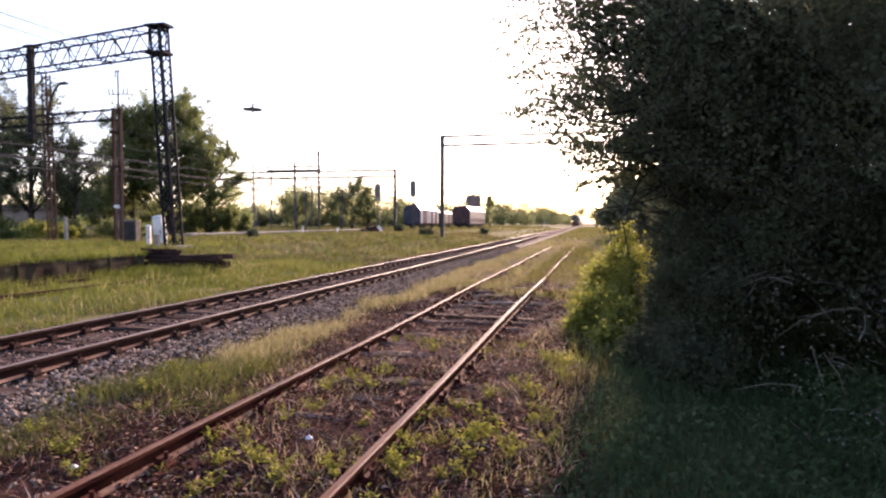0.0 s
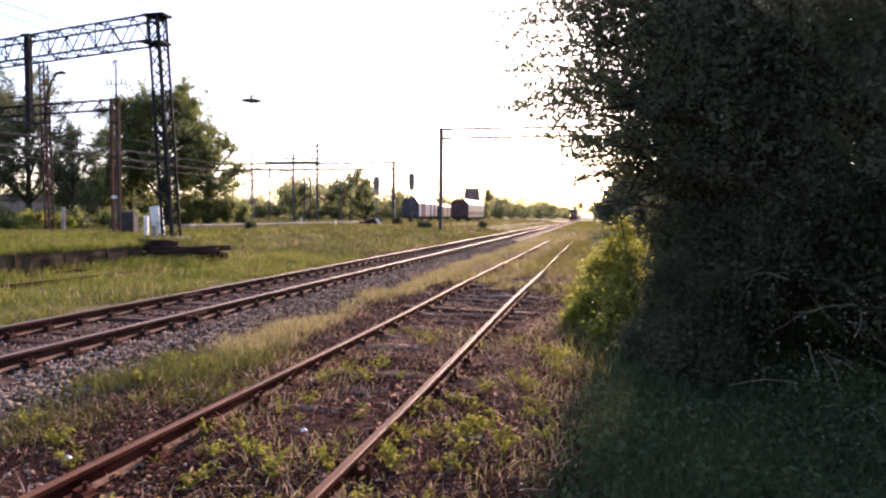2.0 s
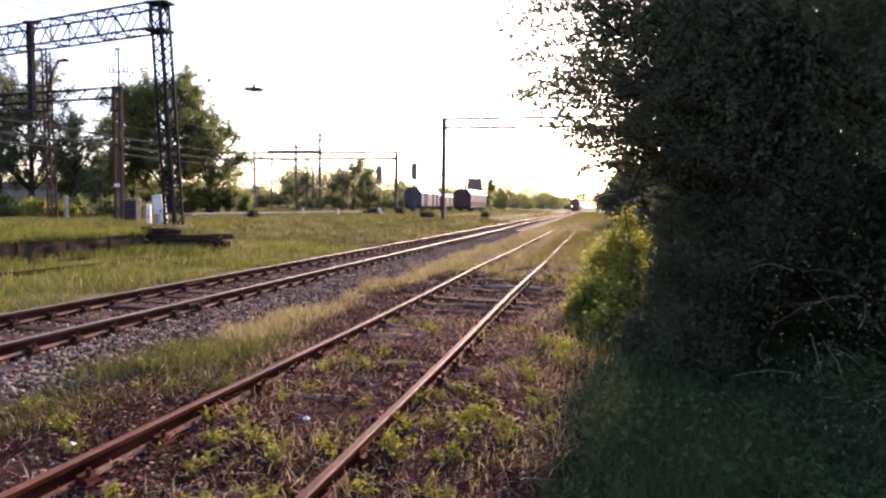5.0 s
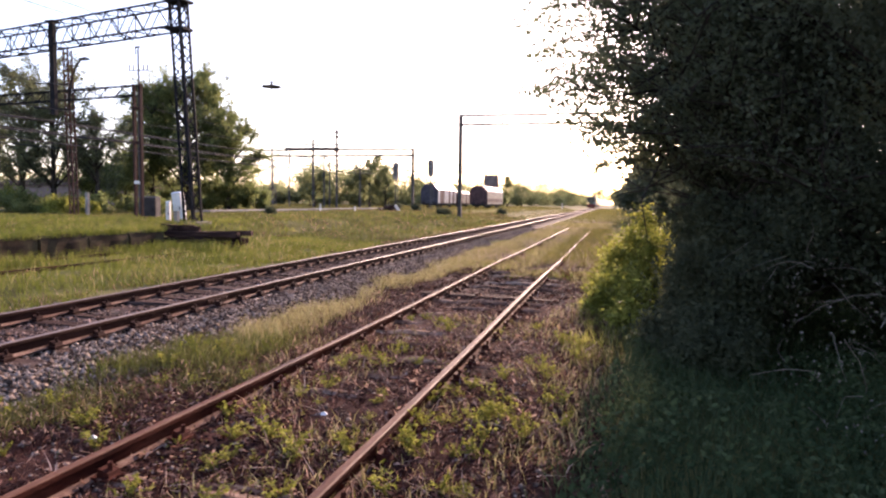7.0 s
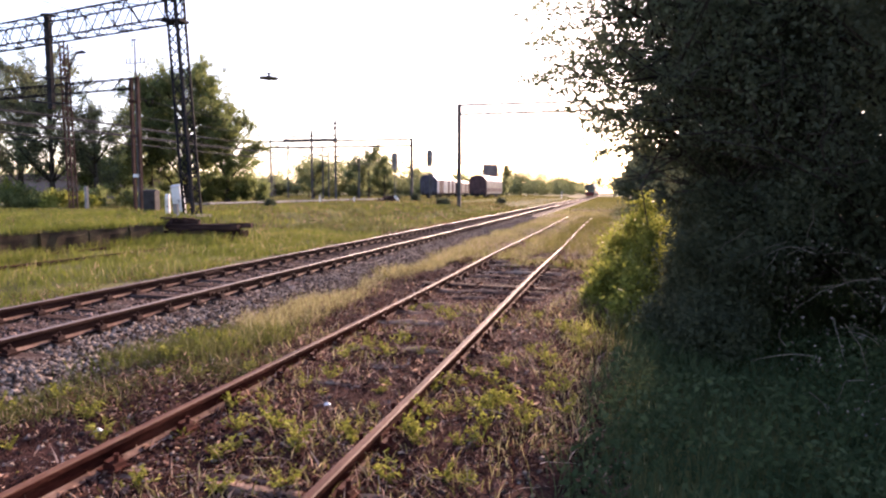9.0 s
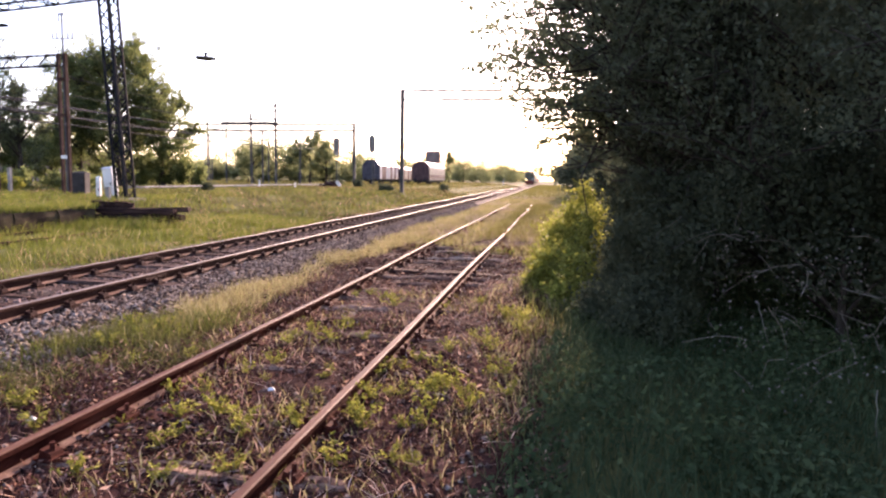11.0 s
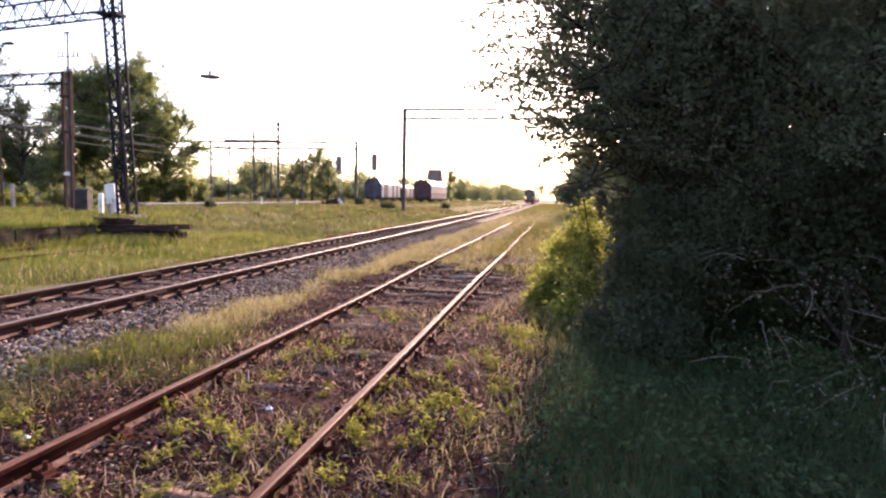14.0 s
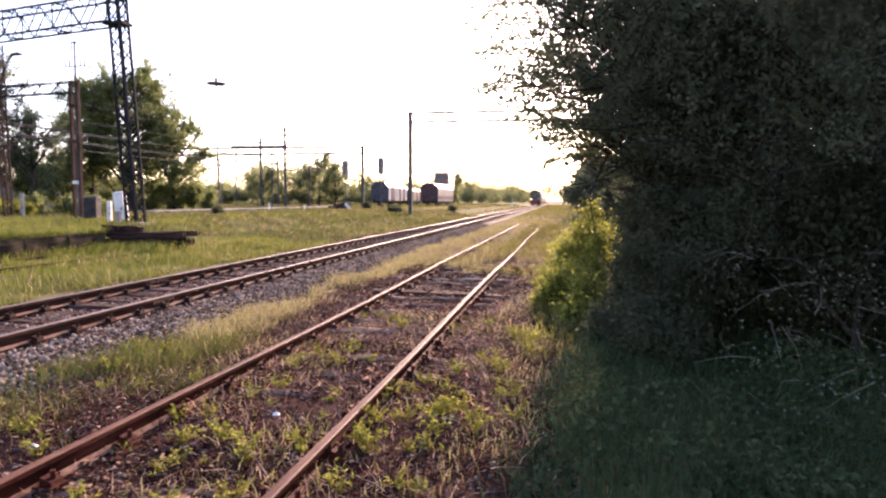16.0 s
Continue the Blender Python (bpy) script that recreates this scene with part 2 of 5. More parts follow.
# ---------------------------------------------------------------- mesh helpers
class Geo:
    def __init__(self):
        self.v, self.f, self.m = [], [], []

    def add(self, verts, faces, mi=0):
        k = len(self.v)
        self.v += [tuple(p) for p in verts]
        self.f += [tuple(i + k for i in fc) for fc in faces]
        self.m += [mi] * len(faces)

    def box(self, c, s, mi=0, cham=0.0, rz=0.0):
        """A box with chamfered long edges (along its longest axis)."""
        c, s = Vector(c), Vector(s)
        if cham <= 0:
            pts = [Vector((x * s.x / 2, y * s.y / 2, z * s.z / 2)) for x in (-1, 1) for y in (-1, 1) for z in (-1, 1)]
            fc = [(0, 1, 3, 2), (4, 6, 7, 5), (0, 4, 5, 1), (2, 3, 7, 6), (0, 2, 6, 4), (1, 5, 7, 3)]
        else:
            ax = max(range(3), key=lambda i: s[i])
            u, w = [i for i in range(3) if i != ax]
            hu, hw, b = s[u] / 2, s[w] / 2, cham
            sec = [(-hu + b, -hw), (hu - b, -hw), (hu, -hw + b), (hu, hw - b), (hu - b, hw), (-hu + b, hw), (-hu, hw - b), (-hu, -hw + b)]
            pts = []
            for e in (-1, 1):
                for p in sec:
                    q = [0, 0, 0]
                    q[ax], q[u], q[w] = e * s[ax] / 2, p[0], p[1]
                    pts.append(Vector(q))
            fc = [(i, (i + 1) % 8, 8 + (i + 1) % 8, 8 + i) for i in range(8)] + [tuple(range(7, -1, -1)), tuple(range(8, 16))]
        r = Matrix.Rotation(rz, 3, 'Z')
        self.add([c + r @ p for p in pts], fc, mi)
        return self

    def beam(self, p, q, w, h=None, mi=0):
        """A bar of rectangular section between two points."""
        p, q, h = Vector(p), Vector(q), h or w
        d = (q - p).normalized()
        up = Vector((0, 0, 1)) if abs(d.z) < 0.95 else Vector((0, 1, 0))
        s = d.cross(up).normalized()
        t = s.cross(d)
        pts = [b + s * x * w / 2 + t * y * h / 2 for b in (p, q) for x, y in ((-1, -1), (1, -1), (1, 1), (-1, 1))]
        self.add(pts, [(0, 1, 5, 4), (1, 2, 6, 5), (2, 3, 7, 6), (3, 0, 4, 7), (3, 2, 1, 0), (4, 5, 6, 7)], mi)
        return self

    def tube(self, path, radii, n=8, mi=0):
        path = [Vector(p) for p in path]
        if not hasattr(radii, "__len__"):
            radii = [radii] * len(path)
        pts = []
        for i, p in enumerate(path):
            d = (path[min(i + 1, len(path) - 1)] - path[max(i - 1, 0)]).normalized()
            up = Vector((0, 0, 1)) if abs(d.z) < 0.9 else Vector((0, 1, 0))
            s = d.cross(up).normalized()
            t = s.cross(d)
            pts += [p + (s * math.cos(k * 2 * math.pi / n) + t * math.sin(k * 2 * math.pi / n)) * radii[i] for k in range(n)]
        fc = [(i * n + k, i * n + (k + 1) % n, (i + 1) * n + (k + 1) % n, (i + 1) * n + k) for i in range(len(path) - 1) for k in range(n)]
        fc += [tuple(range(n - 1, -1, -1)), tuple((len(path) - 1) * n + k for k in range(n))]
        self.add(pts, fc, mi)
        return self

    def mesh(self, name, mats, smooth=False):
        me = bpy.data.meshes.new(name)
        me.from_pydata(self.v, [], self.f)
        for m in mats if isinstance(mats, (list, tuple)) else [mats]:
            me.materials.append(m)
        me.polygons.foreach_set("material_index", self.m)
        if smooth:
            me.polygons.foreach_set("use_smooth", [True] * len(self.f))
        me.update()
        return me


def part(name, geo, material, parent=None, label="", smooth=False, at=None):
    me = geo.mesh(name, material, smooth) if isinstance(geo, Geo) else geo
    ob = new(name, me)
    ob.parent = parent
    if at is not None:
        ob.matrix_basis = at
    if label:
        tagged(ob, label)
    return ob


def empty(name, m, label, category, group="", kind=""):
    ob = new(name)
    ob.matrix_basis = m
    return tagged(ob, label, category, group, kind)


def cloud(name, V, Fc, material, mi=None):
    """One mesh from arrays of corners and faces."""
    me = bpy.data.meshes.new(name)
    V = np.asarray(V, dtype=np.float32).reshape(-1, 3)
    Fc = np.asarray(Fc, dtype=np.int32)
    n, k = Fc.shape
    me.vertices.add(len(V))
    me.vertices.foreach_set("co", V.ravel())
    me.loops.add(n * k)
    me.loops.foreach_set("vertex_index", Fc.ravel())
    me.polygons.add(n)
    me.polygons.foreach_set("loop_start", np.arange(0, n * k, k, dtype=np.int32))
    me.materials.append(material)
    me.update(calc_edges=True)
    me.validate()
    return me


rng = np.random.default_rng(7)


def join(*sets):
    """Several corner and face arrays as one."""
    V, Fc, k = [], [], 0
    for v, f in sets:
        V.append(v), Fc.append(f + k)
        k += len(v)
    return np.concatenate(V), np.concatenate(Fc)


def leaves(P, size, flat=0.0, wide=0.3):
    """A folded four-cornered leaf at each place."""
    n = len(P)
    d = rng.normal(size=(n, 3))
    d[:, 2] *= 1 - flat
    d /= np.linalg.norm(d, axis=1)[:, None] + 1e-9
    s = np.cross(d, rng.normal(size=(n, 3)))
    s /= np.linalg.norm(s, axis=1)[:, None] + 1e-9
    nn = np.cross(d, s)
    L = (size * rng.uniform(0.6, 1.3, n))[:, None]
    a0, b0 = P - d * L * 0.5, P + d * L * 0.5
    l0, r0 = P - s * L * wide + nn * L * 0.12, P + s * L * wide + nn * L * 0.12
    V = np.stack([a0, r0, b0, l0], 1).reshape(-1, 3)
    i = np.arange(n)[:, None] * 4
    Fc = np.concatenate([i + [0, 1, 2], i + [0, 2, 3]])
    return V, Fc


def blades(X, Y, Z, h, w, lean=0.35):
    """A bent two-piece blade at each place."""
    n = len(X)
    az = rng.uniform(0, 2 * np.pi, n)
    la = rng.uniform(0, 2 * np.pi, n)
    B = np.stack([X, Y, Z], 1)
    sx = np.stack([np.cos(az), np.sin(az), 0 * az], 1) * (w / 2)[:, None]
    ln = np.stack([np.cos(la), np.sin(la), 0 * la], 1) * (h * lean * rng.uniform(0.2, 1.4, n))[:, None]
    up = np.zeros((n, 3))
    up[:, 2] = h
    V = np.stack([B - sx, B + sx, B + up * 0.55 + ln * 0.35 + sx * 0.7, B + up * 0.55 + ln * 0.35 - sx * 0.7, B + up * rng.uniform(0.85, 1.0, n)[:, None] + ln], 1).reshape(-1, 3)
    i = np.arange(n)[:, None] * 5
    Fc = np.concatenate([i + [0, 1, 2], i + [0, 2, 3], i + [3, 2, 4]])
    return V, Fc


# ---------------------------------------------------------------- the plan
SIDING, MAIN = -2.26, -6.62          # centre lines; tracks run along +y


def main_x(y):
    return MAIN - 0.008 * max(y, 0) if np.isscalar(y) else MAIN - 0.008 * np.maximum(y, 0)


def smooth(a, b, x):
    t = np.clip((x - a) / (b - a), 0, 1)
    return t * t * (3 - 2 * t)


def ground_z(x, y):
    """Height of the ground: level by the tracks, rising to the old yard beyond them."""
    x, y = np.asarray(x, float), np.asarray(y, float)
    off = x - main_x(y)
    z = -0.05 + 0.12 * smooth(-2.4, -5.0, off)
    z = z + 0.55 * smooth(-7.2, -10.5, off) * smooth(18.0, 23.0, y)
    z = z + 0.55 * smooth(-8.05, -8.3, off) * (1 - smooth(18.0, 23.0, y))
    z = np.maximum(z, -0.06 + 0.53 * smooth(-3.4, -5.6, off) * smooth(26.0, 50.0, y))
    z = z + 0.03 * np.sin(x * 1.7 + y * 0.31) * np.sin(y * 0.83 + x * 0.4) * smooth(-1.7, -4, off)
    z = z + 0.02 * np.sin(x * 2.9) * np.sin(y * 1.9) * smooth(-3.4, -1.0, x)
    return z


def grid(name, xs, ys, material, zf):
    xs, ys = np.asarray(xs), np.asarray(ys)
    X, Y = np.meshgrid(xs, ys)
    V = np.stack([X, Y, zf(X, Y)], -1).reshape(-1, 3)
    n = len(xs)
    i, j = np.meshgrid(np.arange(n - 1), np.arange(len(ys) - 1))
    k = (j * n + i).ravel()
    Fc = np.stack([k, k + 1, k + 1 + n, k + n], 1)
    me = cloud(name, V, Fc, material)
    me.polygons.foreach_set("use_smooth", [True] * len(Fc))
    return me


xs = np.concatenate([[-2500, -900, -300, -150, -90, -60], np.arange(-45, 8, 0.35), [9, 12, 20, 40, 90, 300, 900, 2500]])
ys = np.concatenate([[-2500, -600, -120, -30, -10, -4], np.arange(-2, 40, 0.4), np.arange(40, 130, 3), np.arange(130, 420, 20), [500, 900, 2500]])
ground = tagged(new("ground", grid("ground", xs, ys, M_GROUND, ground_z)), "overgrown brown soil under meadow grass", "ground", kind="structure")


def bed(name, half, slope, top, ya, yb, cx, material, label):
    """A raised bed with sloping shoulders along a track."""
    offs = np.concatenate([[-half - slope, -half - slope * 0.4], np.linspace(-half, half, 15), [half + slope * 0.4, half + slope]])
    drop = np.concatenate([[1.0, 0.35], np.zeros(15), [0.35, 1.0]])
    ys2 = np.arange(ya, yb, 0.5)
    V = np.zeros((len(ys2), len(offs), 3))
    for j, y in enumerate(ys2):
        V[j, :, 0] = cx(y) + offs
        V[j, :, 1] = y
        V[j, :, 2] = top - drop * (top + 0.14) + rng.normal(0, 0.008, len(offs))
    n = len(offs)
    i, j = np.meshgrid(np.arange(n - 1), np.arange(len(ys2) - 1))
    k = (j * n + i).ravel()
    me = cloud(name, V.reshape(-1, 3), np.stack([k, k + 1, k + 1 + n, k + n], 1), material)
    me.polygons.foreach_set("use_smooth", [True] * len(me.polygons))
    return tagged(new(name, me), label, "track bed", kind="structure")


bed("ballast", 1.55, 0.55, 0.045, -45, 420, lambda y: main_x(float(y)), M_BALLAST, "grey crushed stone ballast under the main line")
bed("siding_bed", 1.9, 0.7, 0.0, -45, 70, lambda y: SIDING, M_DIRT, "brown earth with dead stalks under the siding")


# ---------------------------------------------------------------- tracks
def rail_geo(x, z0, ya, yb, step, h, wob, bend=lambda y: 0.0):
    """Flat-bottomed rail: foot, web and head swept along the track; the running surface has a material of its own."""
    fw, hw, ww = h * 0.42, h * 0.215, h * 0.06
    sec = [(-fw, 0), (fw, 0), (fw, h * .07), (ww, h * .2), (ww, h * .70), (hw, h * .76), (hw, h * .96), (hw * .75, h), (-hw * .75, h), (-hw, h * .96), (-hw, h * .76), (-ww, h * .70), (-ww, h * .2), (-fw, h * .07)]
    n = len(sec)
    g = Geo()
    ysr = np.arange(ya, yb + 0.01, step)
    pts = []
    for y in ysr:
        dx = wob * (math.sin(y * 0.47 + x) + 0.6 * math.sin(y * 0.19 + 2 * x)) + bend(y)
        dz = wob * 0.8 * math.sin(y * 0.36 + x * 1.7)
        pts += [(x + dx + a, y, z0 + dz + b) for a, b in sec]
    fc, mi = [], []
    for j in range(len(ysr) - 1):
        for k in range(n):
            k2 = (k + 1) % n
            fc.append((j * n + k, j * n + k2, (j + 1) * n + k2, (j + 1) * n + k))
            mi.append(1 if k in (6, 7, 8) else 2 if k in (2, 12) else 0)
    g.add(pts, fc)
    g.m = mi
    g.add([pts[k] for k in range(n)], [tuple(range(n - 1, -1, -1))])
    return g


def sleeper_mesh(name, L, w, h, material, rough=0.012):
    r = random.Random(name)
    g = Geo()
    nx = 7
    sec = [(-w / 2, -h), (w / 2, -h), (w / 2, -0.02), (w / 2 - 0.025, 0), (-w / 2 + 0.025, 0), (-w / 2, -0.02)]
    pts = []
    for i in range(nx):
        x = -L / 2 + L * i / (nx - 1)
        pts += [(x + r.uniform(-1, 1) * rough * (i in (0, nx - 1)), a + r.uniform(-1, 1) * rough, b + r.uniform(-1, 0.3) * rough * (b > -h)) for a, b in sec]
    fc = [(i * 6 + k, (i + 1) * 6 + k, (i + 1) * 6 + (k + 1) % 6, i * 6 + (k + 1) % 6) for i in range(nx - 1) for k in range(6)]
    fc += [tuple(range(6)), tuple((nx - 1) * 6 + k for k in range(5, -1, -1))]
    g.add(pts, fc)
    return g.mesh(name, material)


def rotten_sleeper(name, L, w, h, material, seed):
    """A decayed sleeper: wandering edges, a split top and crumbled ends."""
    r = random.Random(seed)
    g = Geo()
    nx = 18
    ph = [r.uniform(0, 6.28) for _ in range(6)]
    pts = []
    for i in range(nx):
        x = -L / 2 + L * i / (nx - 1)
        e = min(1.0, 0.55 + 0.45 * min(i, nx - 1 - i))
        f = w / 2 * e * (0.9 + 0.22 * math.sin(x * 5.1 + ph[0]) + 0.12 * math.sin(x * 11 + ph[1]))
        b = w / 2 * e * (0.9 + 0.22 * math.sin(x * 4.3 + ph[2]) + 0.12 * math.sin(x * 13 + ph[3]))
        z = 0.014 * math.sin(x * 6 + ph[4]) + r.uniform(-0.008, 0.008) - (0.03 if i in (0, nx - 1) else 0)
        c = 0.03 * math.sin(x * 3.1 + ph[5])
        pts += [(x, -f, -h), (x, b, -h), (x, b, z - 0.035), (x, b * 0.72, z), (x, c + 0.022, z - 0.006), (x, c, z - 0.045), (x, c - 0.022, z - 0.004), (x, -f * 0.74, z + 0.006), (x, -f, z - 0.03)]
    n = 9
    fc = [(i * n + k, (i + 1) * n + k, (i + 1) * n + (k + 1) % n, i * n + (k + 1) % n) for i in range(nx - 1) for k in range(n)]
    fc += [tuple(range(n)), tuple((nx - 1) * n + k for k in range(n - 1, -1, -1))]
    g.add(pts, fc)
    return g.mesh(name, material)


def chair_mesh(name, material):
    g = Geo()
    g.box((0, 0, 0.012), (0.30, 0.15, 0.024), cham=0.006)
    for s in (-1, 1):
        g.add([(s * 0.045, -.05, .02), (s * 0.135, -.05, .02), (s * 0.125, -.05, .05), (s * 0.055, -.05, .075), (s * 0.045, .05, .02), (s * 0.135, .05, .02), (s * 0.125, .05, .05), (s * 0.055, .05, .075)],
              [(0, 1, 2, 3), (7, 6, 5, 4), (0, 4, 5, 1), (1, 5, 6, 2), (2, 6, 7, 3), (3, 7, 4, 0)])
        g.tube([(s * 0.10, 0, 0.04), (s * 0.10, 0, 0.105)], 0.016, 6)
    return g.mesh(name, material)


siding = empty("siding_track", pose(0, 0, 0), "disused siding with rusty brown rails on weathered sleepers", "railway track")
for sx in (-0.7525, 0.7525):
    part("rail", rail_geo(SIDING + sx, 0.0, -45, 44, 0.5, 0.145, 0.010), [M_RUST, M_RUSTTOP, M_RAILFOOT], siding, "rust-brown rail with a dull worn head")
sl_a = [rotten_sleeper("sleeper_" + c, 2.05 + 0.04 * i, 0.205, 0.16, M_SLEEPER, 30 + i) for i, c in enumerate("abcdef")]
sl_tar = sleeper_mesh("sleeper_tarred", 2.5, 0.27, 0.18, M_TAR, 0.012)
chair_s = chair_mesh("chair_s", M_RUST)
rs = random.Random(3)
for i in range(78):
    y = -15.8 + i * 0.71 + rs.uniform(-.05, .05)
    tarred = abs(y - 12.0) < 0.36
    sl = part("sleeper", sl_tar if tarred else sl_a[rs.randrange(6)], None, siding, at=pose(SIDING + 0.1 + rs.uniform(-.05, .08), y, 0.008 + rs.uniform(-.03, .018) + (0.035 if tarred else 0.026 if 9.0 < y < 17 else 0), 0, rs.uniform(-1.2, 1.2), rs.uniform(-4, 4)))
    for sx in (-0.7525, 0.7525):
        part("rail_chair", chair_s, None, siding, at=pose(SIDING + sx, y, 0.008))



def fishplate_mesh(name, material):
    """A joint plate with four bolts, for one side of a rail."""
    g = Geo()
    g.box((0, 0, 0), (0.022, 0.56, 0.075), cham=0.008)
    for k in range(4):
        g.tube([(0.0, -0.2 + 0.133 * k, 0), (0.035, -0.2 + 0.133 * k, 0)], 0.016, 6)
    return g.mesh(name, material)


plate_s, plate_m = fishplate_mesh("fishplate_s", M_RUST), fishplate_mesh("fishplate_m", M_RAILDARK)
for sx, y in ((0.7525, 4.4), (-0.7525, 7.6), (0.7525, 16.9), (-0.7525, 20.1)):
    for s, turn in ((1, 0), (-1, 180)):
        part("fishplate", plate_s, None, siding, at=pose(SIDING + sx + s * 0.021, y, 0.068, 0, 0, turn))

main = empty("main_track", pose(0, 0, 0), "main line with brown rails, polished heads and tie plates", "railway track")
for sx in (-0.7535, 0.7535):
    part("rail", rail_geo(MAIN + sx, 0.075, -45, 420, 0.7, 0.16, 0.003, lambda y: -0.008 * max(y, 0)), [M_RAILDARK, M_SHINE, M_RAILFOOT], main, "brown rail with a polished running surface")
for sx, y in ((0.7535, 9.2), (-0.7535, 11.4), (0.7535, 24.2), (-0.7535, 26.4)):
    for s, turn in ((1, 0), (-1, 180)):
        part("fishplate", plate_m, None, main, at=pose(main_x(y) + sx + s * 0.022, y, 0.15, 0, 0, turn + 0.46))
sl_m = [sleeper_mesh("sleeper_m" + c, 2.55, 0.25, 0.16, M_SLEEPERM, 0.022) for c in "abc"]
chair_m = chair_mesh("chair_m", M_RAILDARK)
far = Geo()
for i in range(350):
    y = -14.8 + i * 0.63
    if i < 140:
        part("sleeper", sl_m[i % 3], None, main, at=pose(main_x(y) + rs.uniform(-.03, .03), y, 0.078 + rs.uniform(-.012, .004), 0, 0, rs.uniform(-1, 1)))
        for sx in (-0.7535, 0.7535):
            part("rail_chair", chair_m, None, main, at=pose(main_x(y) + sx, y, 0.08))
    else:
        far.box((main_x(y), y, 0.0), (2.55, 0.26, 0.15), cham=0.02)
tagged(part("sleepers_far", far, M_SLEEPERM, main), kind="stuff")

old = empty("buried_track", pose(0, 0, 0), "rusty old rails almost buried in meadow grass", "railway track")
for x in (-12.15, -13.65):
    part("rail", rail_geo(x, 0.02, -45, 19, 0.7, 0.14, 0.015), [M_RAILDARK, M_RUST, M_RAILDARK], old)

# ballast stones, thickest by the main line
o8 = np.array([(1, 0, 0), (-1, 0, 0), (0, 1, 0), (0, -1, 0), (0, 0, 1), (0, 0, -1)], float)
f8 = np.array([(0, 2, 4), (2, 1, 4), (1, 3, 4), (3, 0, 4), (2, 0, 5), (1, 2, 5), (3, 1, 5), (0, 3, 5)])


def stones(name, n, xf, y0, y1, zf, size, material, label, power=1.6):
    y = y0 + (y1 - y0) * rng.uniform(0, 1, n) ** power
    x = xf(y, n)
    s = size * rng.uniform(0.5, 1.4, n)
    R = o8[None] * rng.uniform(0.6, 1.25, (n, 6, 1)) + rng.normal(0, 0.22, (n, 6, 3))
    a = rng.uniform(0, 6.28, n)
    c, si = np.cos(a)[:, None], np.sin(a)[:, None]
    R = np.stack([R[..., 0] * c - R[..., 1] * si, R[..., 0] * si + R[..., 1] * c, R[..., 2] * 0.75], -1)
    V = R * s[:, None, None] + np.stack([x, y, zf(x, y) + s * 0.35], 1)[:, None]
    Fc = (np.arange(n)[:, None, None] * 6 + f8[None]).reshape(-1, 3)
    return tagged(new(name, cloud(name, V.reshape(-1, 3), Fc, material)), label, "stones", kind="stuff")


def main_bed_z(x, y):
    off = np.abs(x - main_x(y))
    return 0.045 - np.clip((off - 1.5) / 0.6, 0, 1) * 0.12 - 0.008 * (off < 1.25)


stones("crib_stones", 20000, lambda y, n: main_x(y) + rng.uniform(-0.76, 0.76, n), 1.5, 46, lambda x, y: main_bed_z(x, y) - 0.006, 0.029, M_STONEIN, "brown rust-stained stones between the main rails", 1.9)
stones("ballast_stones", 44000, lambda y, n: main_x(y) + rng.choice([-1, 1], n) * rng.uniform(0.74, 2.32, n), 1.5, 46, main_bed_z, 0.030, M_STONE, "loose grey and brown crushed ballast stones", 1.9)
stones("shoulder_stones", 22000, lambda y, n: main_x(y) + rng.uniform(0.95, 2.45, n), 2.0, 40, main_bed_z, 0.028, M_STONE, "pale crushed stones on the ballast shoulder", 1.7)
stones("ballast_stones_behind", 11000, lambda y, n: main_x(y) + rng.uniform(-2.25, 2.35, n), -16, 1.6, main_bed_z, 0.034, M_STONE, "loose crushed ballast stones along the main line", 1.0)
stones("siding_stones", 7000, lambda y, n: SIDING + rng.uniform(-2.2, 1.9, n), 2.2, 24, lambda x, y: 0 * x - 0.01, 0.022, M_STONE, "scattered small stones among the siding's litter")

# ---------------------------------------------------------------- grass and weeds
def sward(name, n, x0, x1, y0, y1, h, w, material, label, power=1.5, keep=None, zf=ground_z, lean=0.35, patch=0.0):
    y = y0 + (y1 - y0) * rng.uniform(0, 1, n) ** power
    x = rng.uniform(x0, x1, n)
    if patch:
        p = np.sin(x * 1.9 + 1.3) * np.sin(y * 1.1 + 0.7) + 0.7 * np.sin(x * 4.3 + y * 0.8) * np.sin(y * 2.9 - x)
        ok = p + rng.normal(0, 0.35, n) > patch
        x, y = x[ok], y[ok]
    if keep is not None:
        ok = keep(x, y)
        x, y = x[ok], y[ok]
    k = len(x)
    far_w = np.maximum(1.0, np.hypot(x, y) / 13.0)
    V, Fc = blades(x, y, zf(x, y) - 0.02, h * rng.uniform(0.35, 1.25, k), w * far_w * rng.uniform(0.6, 1.3, k), lean)
    return tagged(new(name, cloud(name, V, Fc, material)), label, "grass", kind="stuff")


def flat0(x, y):
    return 0 * x


off_main = lambda x, y: np.abs(x - main_x(y)) > 2.05 + 0.25 * np.sin(y * 1.3) + 0.15 * np.sin(y * 3.1) + np.abs(rng.normal(0, 0.22, len(x)))
